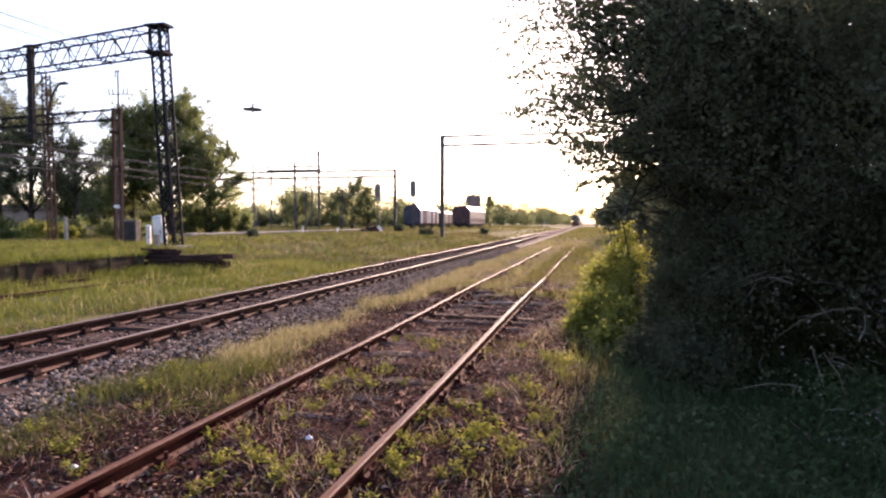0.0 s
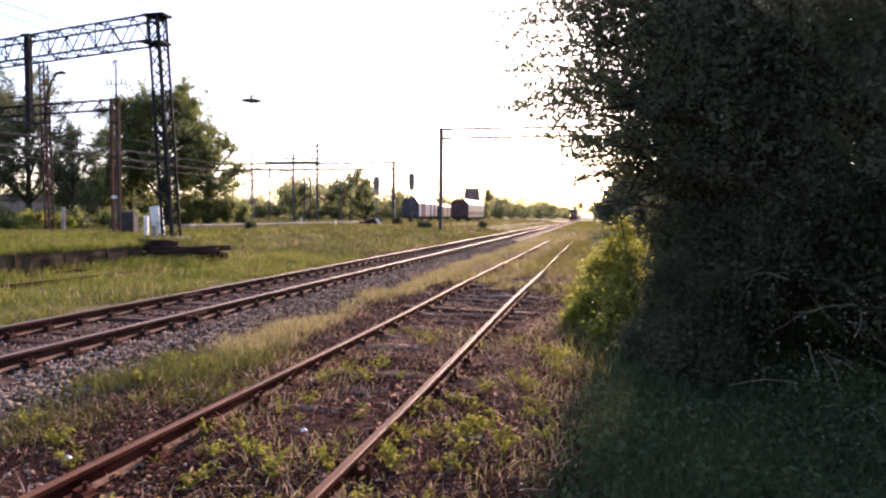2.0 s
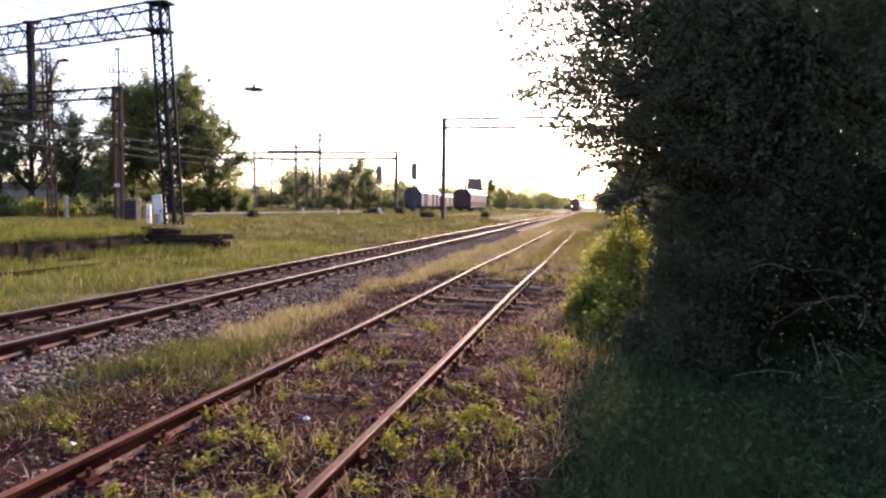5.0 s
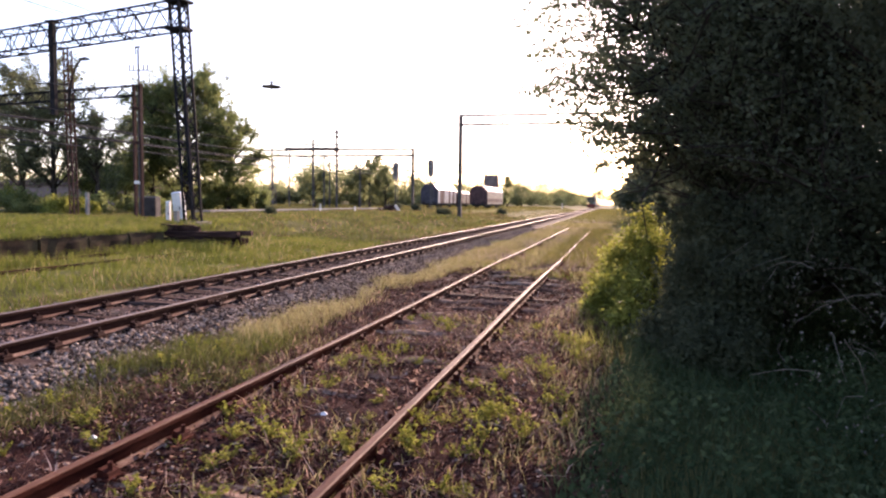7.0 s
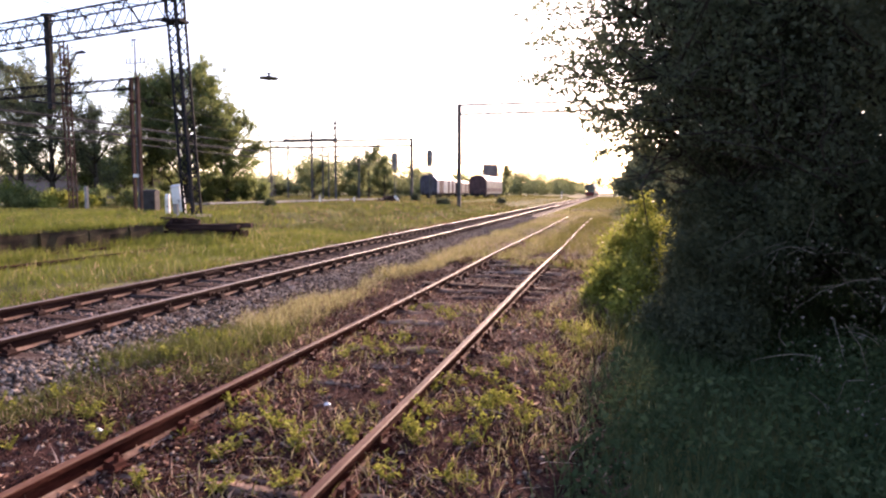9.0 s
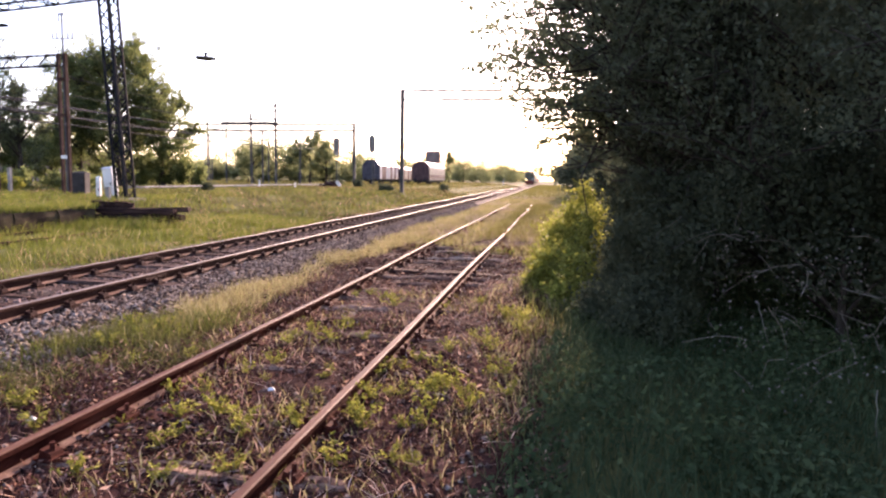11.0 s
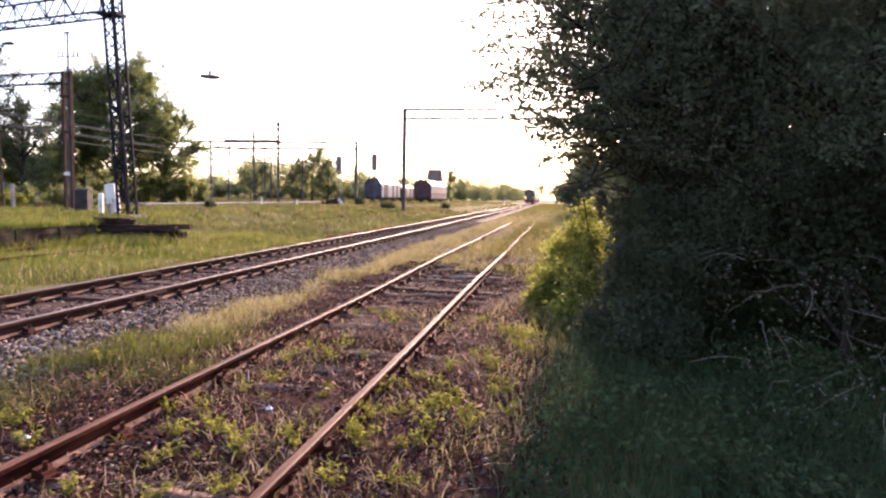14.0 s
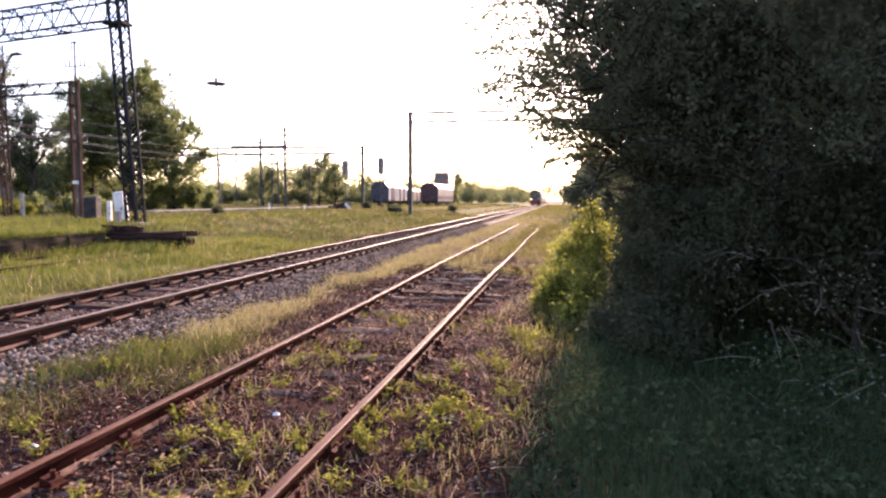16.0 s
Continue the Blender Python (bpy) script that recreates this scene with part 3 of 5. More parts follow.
# the strip between the two tracks: green clumps near by, golden straw further on
sward("grass_green_strip", 4500, -5.0, -3.55, 2.0, 8.6, 0.13, 0.008, M_OLIVE, "knee-low green grass between the tracks", 1.0, lambda x, y: off_main(x, y) & (x < -3.75 + 0.3 * np.sin(y) + rng.normal(0, 0.2, len(x))), flat0, 0.7, patch=-0.15)
sward("grass_tussocks", 13000, -5.2, -3.5, 4.9, 7.9, 0.17, 0.007, M_OLIVE, "soft green tussocks between the tracks", 1.0, lambda x, y: ((x + 4.35) / 0.7) ** 2 + ((y - 6.45 - 0.5 * (x + 4.35)) / 0.85) ** 2 + rng.normal(0, 0.5, len(x)) < 0.9, flat0, 0.9, patch=-0.9)
sward("grass_tussocks_pale", 3500, -5.2, -3.5, 4.9, 7.9, 0.20, 0.007, M_GRASS, "fresh grass tips in the green tussocks", 1.0, lambda x, y: ((x + 4.35) / 0.75) ** 2 + ((y - 6.45 - 0.5 * (x + 4.35)) / 0.9) ** 2 + rng.normal(0, 0.5, len(x)) < 0.9, flat0, 0.7, patch=-0.5)
sward("strip_stubble", 9000, -4.75, -3.15, 2.2, 6.2, 0.11, 0.009, M_OLIVE, "low tangled khaki herbs beside the rusty rail", 1.0, None, flat0, 1.3, patch=0.1)
sward("grass_dry_strip", 30000, -5.05, -3.75, 6.0, 30, 0.20, 0.007, M_DRY, "golden dry grass between the tracks", 1.3, lambda x, y: off_main(x, y) & (x < -4.05 + 0.25 * np.sin(y * 0.9) + smooth(12, 20, y) + rng.normal(0, 0.22, len(x))), flat0, 0.8, patch=-0.7)
sward("grass_low_strip", 6000, -4.6, -3.1, 2.0, 14, 0.09, 0.008, M_DEADLEAF, "short brown stubble beside the rusty rail", 1.1, None, flat0, 0.9)
sward("grass_far_strip", 24000, -6.0, 0.6, 16.0, 60, 0.16, 0.009, M_DRY, "yellow grass growing over the end of the siding", 1.3, lambda x, y: (x > main_x(y) + 2.1) & (rng.uniform(0, 1, len(x)) < smooth(16, 22, y)), flat0, patch=-0.5)
sward("grass_far_pale", 34000, -5.6, 0.7, 15.5, 50, 0.20, 0.008, M_DRY, "pale seed heads over the overgrown siding", 1.2, lambda x, y: x > main_x(y) + 2.3, flat0, 0.8, patch=-0.1)
sward("grass_far_tips", 9000, -5.4, 0.6, 15.5, 48, 0.30, 0.006, M_BLEACH, "bleached grass tips over the overgrown siding", 1.2, lambda x, y: (x > main_x(y) + 2.4) & (np.sin(x * 1.3 + y * 0.3) * np.sin(y * 0.5 - x) + rng.normal(0, 0.3, len(x)) > 0.15), flat0, 0.9)
sward("grass_far_shade", 10000, -4.0, 1.0, 15, 45, 0.18, 0.010, M_GRASS, "green tufts in the pale grass of the siding", 1.2, lambda x, y: x > main_x(y) + 2.3, flat0, 0.8, patch=0.35)
sward("rail_overgrowth", 5200, -2.1, -0.3, 18.5, 44, 0.36, 0.008, M_KHAKI, "grass grown over the end of the rusty rail", 1.2, None, flat0, 0.5, patch=-0.6)
sward("grass_far_green", 34000, -9.5, 3.2, 19, 240, 0.19, 0.009, M_KHAKI, "green and yellow grass along the line", 1.5, lambda x, y: x > main_x(y) + 2.1, flat0)
# between and beside the rails of the siding
sward("weed_stalks", 26000, -4.4, -0.1, 2.0, 19, 0.07, 0.010, M_DEADLEAF, "dead stalks and litter between the rusty rails", 1.2, lambda x, y: ~((y > 7.6) & (y < 16) & (rng.uniform(0, 1, len(x)) < 0.7)), flat0, 2.6, patch=-0.8)
sward("bleached_stalks", 3000, -4.3, -0.1, 2.0, 14, 0.10, 0.010, M_BLEACH, "bleached broken stalks lying in the litter", 1.2, None, flat0, 2.8, patch=-0.5)
sward("straw_tufts", 9000, -4.4, -0.1, 2.0, 11, 0.12, 0.010, M_LITTER, "brown broken stalks standing in the litter", 1.2, None, flat0, 1.3, patch=-0.4)
sward("dry_tufts", 5500, -4.3, -0.2, 2.0, 10, 0.12, 0.010, M_DRY, "thin straw tufts among the sleepers", 1.2, None, flat0, 0.8, patch=0.25)
sward("low_grass_siding", 7000, -4.6, -0.35, 2.2, 9.5, 0.10, 0.009, M_KHAKI, "tufts of short grass among the sleepers", 1.2, None, flat0, 0.7, patch=0.35)
sward("verge_grass", 7000, -0.95, 0.35, 3.0, 19, 0.13, 0.007, M_DRY, "sparse straw-coloured verge beside the siding", 1.2, lambda x, y: x > -0.9 + 0.35 * np.sin(y * 1.1) + 0.5 * (y < 6), flat0, 0.6, patch=-0.2)
sward("verge_tufts", 9000, -0.75, 0.5, 8.6, 15.5, 0.22, 0.009, M_DRY, "sunlit straw tufts between the siding and the bushes", 1.0, lambda x, y: (x > -0.45 + 0.15 * np.sin(y * 2.1)) & (x < 0.1 + 0.05 * (y - 7)), flat0, 0.6, patch=-0.2)
sward("verge_weeds", 3500, -0.6, 0.25, 8.2, 13, 0.20, 0.011, M_WEED, "yellow-green herbs at the foot of the bushes", 1.0, lambda x, y: x > -0.4, flat0, 0.7, patch=0.1)
sward("verge_green", 7000, -0.6, 0.9, 7.0, 20, 0.26, 0.009, M_KHAKI, "green grass at the foot of the bushes", 1.0, lambda x, y: (x > -0.35 + 0.2 * np.sin(y * 1.7)) & (x < 0.05 + 0.09 * (y - 7)), ground_z, 0.5)


def litter(name, n, x0, x1, y0, y1, z1, size, material, label, patch):
    """Small leaves lying and standing in drifts on the ground."""
    y = y0 + (y1 - y0) * rng.uniform(0, 1, n) ** 1.3
    x = rng.uniform(x0, x1, n)
    p = np.sin(x * 2.3 + 0.4) * np.sin(y * 1.7 + 2.1) + 0.8 * np.sin(x * 5.1 + y) * np.sin(y * 4.3 - x * 1.4)
    ok = (p + rng.normal(0, 0.45, n) > patch) & ~((y > 7.6) & (y < 16) & (rng.uniform(0, 1, n) < 0.65))
    x, y = x[ok], y[ok]
    P = np.stack([x, y, rng.uniform(0, 1, len(x)) ** 2 * z1 + 0.005], 1)
    V, Fc = leaves(P, size * np.maximum(1, y / 8), 0.6, 0.16)
    return tagged(new(name, cloud(name, V, Fc, material)), label, "ground cover", kind="stuff")


litter("fallen_leaves", 50000, -4.4, 0.1, 2.0, 17, 0.03, 0.05, M_DEADLEAF, "brown dead leaves and bark on the siding's bed", -0.7)
litter("curled_leaves", 7000, -4.3, 0.0, 2.0, 12, 0.05, 0.055, M_LITTER, "curled pale brown leaves on the litter", -0.2)
litter("creeping_weeds", 9000, -4.3, -0.2, 2.0, 9.5, 0.08, 0.032, M_KHAKI, "yellow-green creeping weeds between the rails", 0.55)
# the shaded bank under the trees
# grass and herbs here have the trees' shade deepened by their colour
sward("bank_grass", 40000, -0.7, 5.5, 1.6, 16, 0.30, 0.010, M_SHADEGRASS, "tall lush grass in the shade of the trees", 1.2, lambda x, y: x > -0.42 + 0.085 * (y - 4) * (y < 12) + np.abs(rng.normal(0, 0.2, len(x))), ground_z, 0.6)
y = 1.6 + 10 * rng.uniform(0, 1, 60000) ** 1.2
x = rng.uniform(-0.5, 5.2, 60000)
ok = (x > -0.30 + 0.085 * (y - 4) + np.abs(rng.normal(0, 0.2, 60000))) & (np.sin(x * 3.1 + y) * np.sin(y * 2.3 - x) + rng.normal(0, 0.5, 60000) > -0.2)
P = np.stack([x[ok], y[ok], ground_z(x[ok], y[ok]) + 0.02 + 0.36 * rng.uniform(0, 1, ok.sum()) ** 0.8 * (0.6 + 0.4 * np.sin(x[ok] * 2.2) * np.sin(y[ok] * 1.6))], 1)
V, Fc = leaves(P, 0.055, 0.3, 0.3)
tagged(new("bank_herbs", cloud("bank_herbs", V, Fc, M_SHADEGRASS)), "broad-leaved herbs under the trees, coloured dark for shade", "undergrowth", kind="stuff")
# the meadow beyond the main line
sward("platform_grass", 13000, -14.15, -12.9, 2, 22, 0.34, 0.009, M_GRASS, "tall grass against the old platform edge", 1.0, None, ground_z, 0.4, patch=0.1)
sward("platform_fringe", 9000, -14.7, -14.05, 2, 19, 0.24, 0.010, M_GRASS, "grass hanging over the platform edge", 1.0, None, lambda x, y: 0.66 + 0 * x, 1.3, patch=-0.3)
sward("meadow_near", 62000, -14, -8.4, 2, 26, 0.16, 0.010, M_GRASS, "green meadow grass beyond the main line", 1.0, lambda x, y: off_main(x, y), ground_z, 0.55, patch=-0.9)
sward("meadow_straw", 5000, -14, -8.4, 3, 24, 0.26, 0.009, M_DRY, "yellow seed heads in the meadow", 1.0, lambda x, y: off_main(x, y), ground_z, 0.4, patch=-0.1)
sward("meadow_green", 34000, -30, -8.6, 16, 60, 0.20, 0.009, M_GRASS, "greener tufts across the old yard", 1.2, lambda x, y: off_main(x, y), ground_z, 0.5, patch=0.0)
sward("meadow_mid", 80000, -42, -8.6, 18, 75, 0.18, 0.009, M_KHAKI, "rough green meadow of the old yard", 1.1, lambda x, y: off_main(x, y) & (x > -44 + 0.0 * y), ground_z, 0.6, patch=-0.9)
sward("stack_grass", 2600, -15.2, -11.2, 17.6, 19.1, 0.40, 0.009, M_GRASS, "tall grass in front of the old sleeper stack", 1.0, None, ground_z, 0.4, patch=-0.5)
sward("meadow_rough", 34000, -40, -9.5, 14, 80, 0.26, 0.012, M_OLIVE, "darker rough tufts across the meadow", 1.1, lambda x, y: off_main(x, y) & (np.sin(x * 0.55 + 1) * np.sin(y * 0.31 + x * 0.12) + rng.normal(0, 0.25, len(x)) > 0.25), ground_z, 0.8)
sward("meadow_straw_far", 16000, -30, -9.0, 20, 80, 0.16, 0.010, M_DRY, "pale dry patches across the meadow", 1.1, lambda x, y: off_main(x, y) & (np.sin(x * 0.4) * np.sin(y * 0.27 - x * 0.2 + 2) + rng.normal(0, 0.25, len(x)) > 0.3), ground_z, 0.9)
sward("meadow_edge", 7000, -9.6, -8.4, 3, 45, 0.12, 0.010, M_LITTER, "brown dead stems along the ballast", 1.1, lambda x, y: off_main(x, y), ground_z, 1.0)
sward("meadow_dark", 30000, -34, -8.6, 5, 60, 0.24, 0.014, M_SHADEGRASS, "dark herb tufts scattered over the meadow", 1.1, lambda x, y: off_main(x, y), ground_z, 0.7, patch=0.35)
sward("meadow_brown", 52000, -34, -8.6, 6, 75, 0.20, 0.009, M_LITTER, "brown dead stems among the meadow grass", 1.1, lambda x, y: off_main(x, y), ground_z, 0.9, patch=0.05)
sward("meadow_platform", 26000, -34, -14.9, 8, 30, 0.26, 0.010, M_GRASS, "grass on top of the old platform", 1.0, None, ground_z)
sward("meadow_far", 42000, -90, -10, 60, 190, 0.30, 0.009, M_KHAKI, "distant meadow grass", 1.2, lambda x, y: off_main(x, y), ground_z)


# the same ground cover goes on behind the viewer
sward("strip_behind", 7000, -5.0, -3.6, -16, 2.2, 0.20, 0.008, M_KHAKI, "short grass between the tracks", 1.0, off_main, flat0, 0.6)
sward("siding_behind", 14000, -4.4, -0.2, -16, 2.2, 0.09, 0.010, M_LITTER, "dead stalks over the siding", 1.0, None, flat0, 1.8, patch=-0.6)
sward("weeds_behind", 7000, -4.2, -0.3, -16, 2.2, 0.12, 0.010, M_WEED, "low weeds over the siding", 1.0, None, flat0, 0.8, patch=0.2)
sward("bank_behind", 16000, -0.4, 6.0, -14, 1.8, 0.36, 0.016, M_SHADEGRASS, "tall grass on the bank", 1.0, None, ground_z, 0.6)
sward("meadow_behind", 16000, -16, -8.5, -16, 2.2, 0.24, 0.016, M_GRASS, "meadow grass beyond the main line", 1.0, off_main, ground_z)


def weed_mesh(name, seed, n, r, h, size):
    """A small leafy weed: several stalks from one root, each carrying leaves."""
    rr = np.random.default_rng(seed)
    P, SV, SF = [], [], []
    for s in range(n):
        a, l = rr.uniform(0, 6.28), rr.uniform(0.3, 1.0)
        pts = [(0.0, 0.0, 0.0)]
        for k in range(8):
            t = (k + 1) / 8
            pts.append((math.cos(a) * r * l * t + rr.normal(0, .010), math.sin(a) * r * l * t + rr.normal(0, .010), h * (t ** 0.8) * rr.uniform(0.8, 1.1) * (1.2 - 0.6 * l)))
        P += pts[1:] + pts[3:]
        g = Geo()
        g.tube(pts, [0.003] * 9, 3)
        fs = [f for f in g.f if len(f) == 4]
        SF += [(q[0] + len(SV), q[1] + len(SV), q[2] + len(SV)) for q in fs] + [(q[0] + len(SV), q[2] + len(SV), q[3] + len(SV)) for q in fs]
        SV += g.v
    P = np.array(P) + rr.normal(0, 0.006, (len(P), 3))
    V, Fc = join(leaves(P, size, 0.4, 0.17), (np.array(SV), np.array(SF)))
    return cloud(name, V, Fc, M_WEED)


weeds = [weed_mesh("weed" + c, i, 6 + 2 * i, 0.13 + 0.03 * i, 0.20, 0.044) for i, c in enumerate("abcd")]
rw = random.Random(11)
spots = [(-2.33, 7.07), (-0.64, 5.11), (-2.4, 3.86), (-1.97, 6.71), (-1.81, 4.89), (-2.88, 4.63), (-1.45, 5.6), (-1.3, 4.3), (-1.15, 5.0), (-1.0, 6.4), (-0.85, 7.1), (-1.7, 4.2), (-2.0, 3.95), (-1.25, 6.0), (-1.9, 5.3), (-0.6, 8.2), (-0.35, 7.4), (-2.5, 5.6), (-0.3, 9.6), (-1.55, 3.5), (-3.6, 4.1), (-4.0, 5.3)]
spots += [(rw.uniform(-1.4, -0.55), rw.uniform(3.6, 6.2)) for _ in range(18)] + [(rw.uniform(-2.9, -0.3), 3.0 + 6.5 * rw.random() ** 1.2) for _ in range(44)] + [(rw.uniform(-4.6, -3.3), rw.uniform(3.0, 7.0)) for _ in range(16)]
for i, (x, y) in enumerate(spots):
    w = new("weed", weeds[i % 4])
    s = rw.uniform(0.35, 0.95)
    w.matrix_basis = pose(x, y, -0.01, 0, 0, rw.uniform(0, 360)) @ Matrix.Scale(s, 4)
    tagged(w, "low bright green leafy weed growing through the litter", "weed", "weeds along the siding")
g = Geo()
g.add([(-.03, -.02, 0), (.03, -.025, .005), (.035, .02, .0), (-.025, .025, .004), (0, 0, .03)], [(0, 1, 4), (1, 2, 4), (2, 3, 4), (3, 0, 4), (3, 2, 1, 0)])
for x, y in ((-2.15, 4.77), (-3.44, 3.84)):
    s = part("paper_scrap", g, M_PAPER, None, at=pose(x, y, 0.05, 5, 3, 30) @ Matrix.Scale(0.85, 4))
    tagged(s, "crumpled white paper scrap on the ground", "litter", "scraps")


# ---------------------------------------------------------------- trees
def tree(x, y, h, tr, crad, z0, clumps, per, sig, size, leafmat, label, seed, name="tree", lean=(0, 0), squash=1.0, core=0, group="", twigs=False, clear=None, boughs=()):
    """Tapered trunk, curved limbs, and a crown of leaf clumps carried by the limbs."""
    r = np.random.default_rng(seed)
    zb = float(ground_z(x, y))
    top = empty(name, pose(x, y, zb - 0.05), label, "tree" if name == "tree" else "bush", group)
    g = Geo()
    hp = h * 0.82
    trunk = [(lean[0] * t * t + r.normal(0, .04) * t * h * .1, lean[1] * t * t + r.normal(0, .04) * t * h * .1, hp * t) for t in np.linspace(0, 1, 7)]
    g.tube(trunk, [tr * (1.25 if i == 0 else 1 - 0.14 * i) for i in range(7)], 9)
    tips = []
    cz, ch = (z0 + h) / 2, (h - z0) / 2
    nl = max(9, int(clumps / 9))
    for i in range(nl):
        th, ph = r.uniform(0, 6.28), math.asin(r.uniform(-0.85, 0.95))
        rad = r.uniform(0.66, 0.96)
        end = np.array([lean[0] * .6 + crad * rad * math.cos(ph) * math.cos(th), lean[1] * .6 + crad * rad * math.cos(ph) * math.sin(th) * squash, cz + ch * rad * math.sin(ph)])
        if i < len(boughs):
            end = np.array(boughs[i]) - [x, y, zb]
        s = min(0.9, max(0.12, (end[2] - crad * 0.5) / hp))
        b = np.array(trunk[int(s * 6)])
        mid = (b + end) / 2 + np.array([0, 0, 0.12 * crad]) + r.normal(0, .08 * crad, 3)
        if i < max(16, len(boughs)):
            pts = [b * (1 - t) ** 2 + mid * 2 * t * (1 - t) + end * t * t for t in np.linspace(0, 1, 6)]
            g.tube(pts, [tr * (0.13 if boughs else 0.42) * (1 - 0.17 * k) for k in range(6)], 5)
        for k in range(9):
            t = r.uniform(0.4, 1.0)
            p = b * (1 - t) ** 2 + mid * 2 * t * (1 - t) + end * t * t
            d = (end - b) / (np.linalg.norm(end - b) + 1e-6) + r.normal(0, 0.65, 3) + [0, 0, -0.1]
            q = p + d / np.linalg.norm(d) * crad * r.uniform(0.10, 0.34)
            tips.append((p, q))
            if twigs:
                g.tube([p, (p + q) / 2 + r.normal(0, .03 * crad, 3), q], [tr * .09, tr * .06, tr * .03], 4)
    part("trunk", g, M_BARK, top, smooth=True)
    A, E = np.array([t[0] for t in tips]), np.array([t[1] for t in tips])
    u = r.uniform(0, 1.08, (len(A), per, 1))
    P = A[:, None] * (1 - u) + E[:, None] * u
    P = (P + r.normal(0, 1, P.shape) * sig * r.uniform(0.5, 1.3, (len(A), 1, 1)) * (1.15 - 0.6 * u)).reshape(-1, 3)
    P = P[P[:, 2] > 0.08]
    if clear:
        P = P[(P[:, 0] > clear[0]) | (P[:, 2] > clear[1] + r.normal(0, 0.2, len(P)))]
    V, Fc = leaves(P, size)
    if core:
        u = r.normal(0, 1, (core, 3))
        u *= (r.uniform(0.15, 0.66, core) / np.linalg.norm(u, axis=1))[:, None]
        I = u * [crad, crad * squash, ch] + [lean[0] * .6, lean[1] * .6, cz]
        I = I[(I[:, 2] > 0.25) & ((I[:, 0] > clear[0]) | (I[:, 2] > clear[1]) if clear else True)]
        V, Fc = join((V, Fc), leaves(I, size * 1.35))
    part("crown", cloud("crown", V, Fc, leafmat), None, top)
    return top


D = "dark leafy roadside tree, shaded, with branches hanging low"
ro = random.Random(21)
OVERHANG = []
for k in range(28):      # boughs that hang out over the verge, the lowest ones shortest
    z = 2.3 + 3.4 * k / 28
    OVERHANG.append((0.75 - 0.55 * min(z - 2.0, 2.2) * ro.uniform(0.35, 1.0) - 0.05, 8.7 + ro.uniform(-1.1, 1.3), z))
for k in range(22):      # and shorter ones close behind them
    OVERHANG.append((ro.uniform(0.3, 1.5), 9.4 + ro.uniform(-0.8, 0.9), 2.4 + 2.4 * k / 22))
for k in range(12):      # the dense mass nearer the trunk
    OVERHANG.append((ro.uniform(0.8, 1.9), 9.8 + ro.uniform(-0.8, 1.2), 2.5 + 2.2 * k / 12))
thicket = tree(3.55, 8.6, 9.0, 0.16, 4.5, -0.3, 780, 130, 0.12, 0.052, M_LEAF, D, 1, lean=(-0.4, 0), core=42000, twigs=True, clear=(-2.0, 2.1), boughs=OVERHANG)


def sprays(top, boughs, seed):
    """Thin boughs reaching out of a crown, each with side twigs that carry small leaves."""
    r = np.random.default_rng(seed)
    o = np.array(top.matrix_basis.translation)
    for b, e in boughs:
        b, e = np.array(b) - o, np.array(e) - o
        mid = (b + e) / 2 + [0, 0, 0.22] + r.normal(0, 0.05, 3)
        g, P = Geo(), []
        curve = lambda t: b * (1 - t) ** 2 + mid * 2 * t * (1 - t) + e * t * t
        g.tube([curve(t) for t in np.linspace(0, 1, 9)], [0.016 - 0.0016 * k for k in range(9)], 5)
        for k in range(22):
            t = 0.25 + 0.75 * (k + r.uniform(0, 1)) / 22
            p = curve(t)
            d = (e - b) / np.linalg.norm(e - b) * 0.7 + r.normal(0, 0.55, 3) + [0, 0, -0.15]
            q = p + d / np.linalg.norm(d) * r.uniform(0.12, 0.36) * (1.25 - 0.6 * t)
            g.tube([p, (p + q) / 2 + r.normal(0, 0.015, 3), q], [0.004, 0.003, 0.002], 3)
            m = int(r.uniform(8, 17) * (1.2 - 0.45 * t))
            u = r.uniform(0.1, 1.1, (m, 1))
            P.append(p + (q - p) * u + r.normal(0, 0.032, (m, 3)))
        bough = part("bough", g, M_BARK, top)
        V, Fc = leaves(np.concatenate(P), 0.062, 0.2, 0.27)
        tagged(part("leaf_spray", cloud("leaf_spray", V, Fc, M_LEAFY), None, bough), kind="stuff")


REACH = []
for k in range(34):      # thin sprays over the verge, longest at mid height
    z = 2.25 + 2.85 * k / 34 + ro.uniform(-0.1, 0.1)
    out = -0.30 - 0.85 * math.sin(min(1.0, max(0.0, z - 2.3) / 1.2) * 1.57) - (0.2 if k % 3 == 0 else 0) - (0.16 if z > 3.3 else 0) + (0.4 if z > 4.5 else 0) + ro.uniform(0, 0.42)
    yb = 8.8 + ro.uniform(-0.7, 1.0)
    REACH.append(((0.9, yb + 0.4, z - 0.15), (out * yb / 8.7, yb, z + ro.uniform(-0.15, 0.2))))
sprays(thicket, REACH, 77)
tree(6.9, 17.5, 11.0, 0.19, 4.6, 1.0, 420, 80, 0.22, 0.13, M_LEAF, D, 2, lean=(-0.5, 0), core=14000)
tree(2.35, 16.6, 7.8, 0.12, 1.85, 1.7, 380, 90, 0.15, 0.08, M_LEAF, "slender dark tree at the edge of the thicket", 12, core=9000)
tree(4.4, 5.2, 8.0, 0.13, 3.1, 0.7, 440, 190, 0.14, 0.05, M_LEAF, D, 3, core=22000, twigs=True)
tree(7.5, 12.5, 10.0, 0.20, 4.2, 0.6, 240, 50, 0.36, 0.14, M_LEAF, D, 4, core=6000)
tree(8.5, 6.5, 9.0, 0.20, 4.0, 0.3, 200, 50, 0.36, 0.14, M_LEAF, D, 5, core=5000)
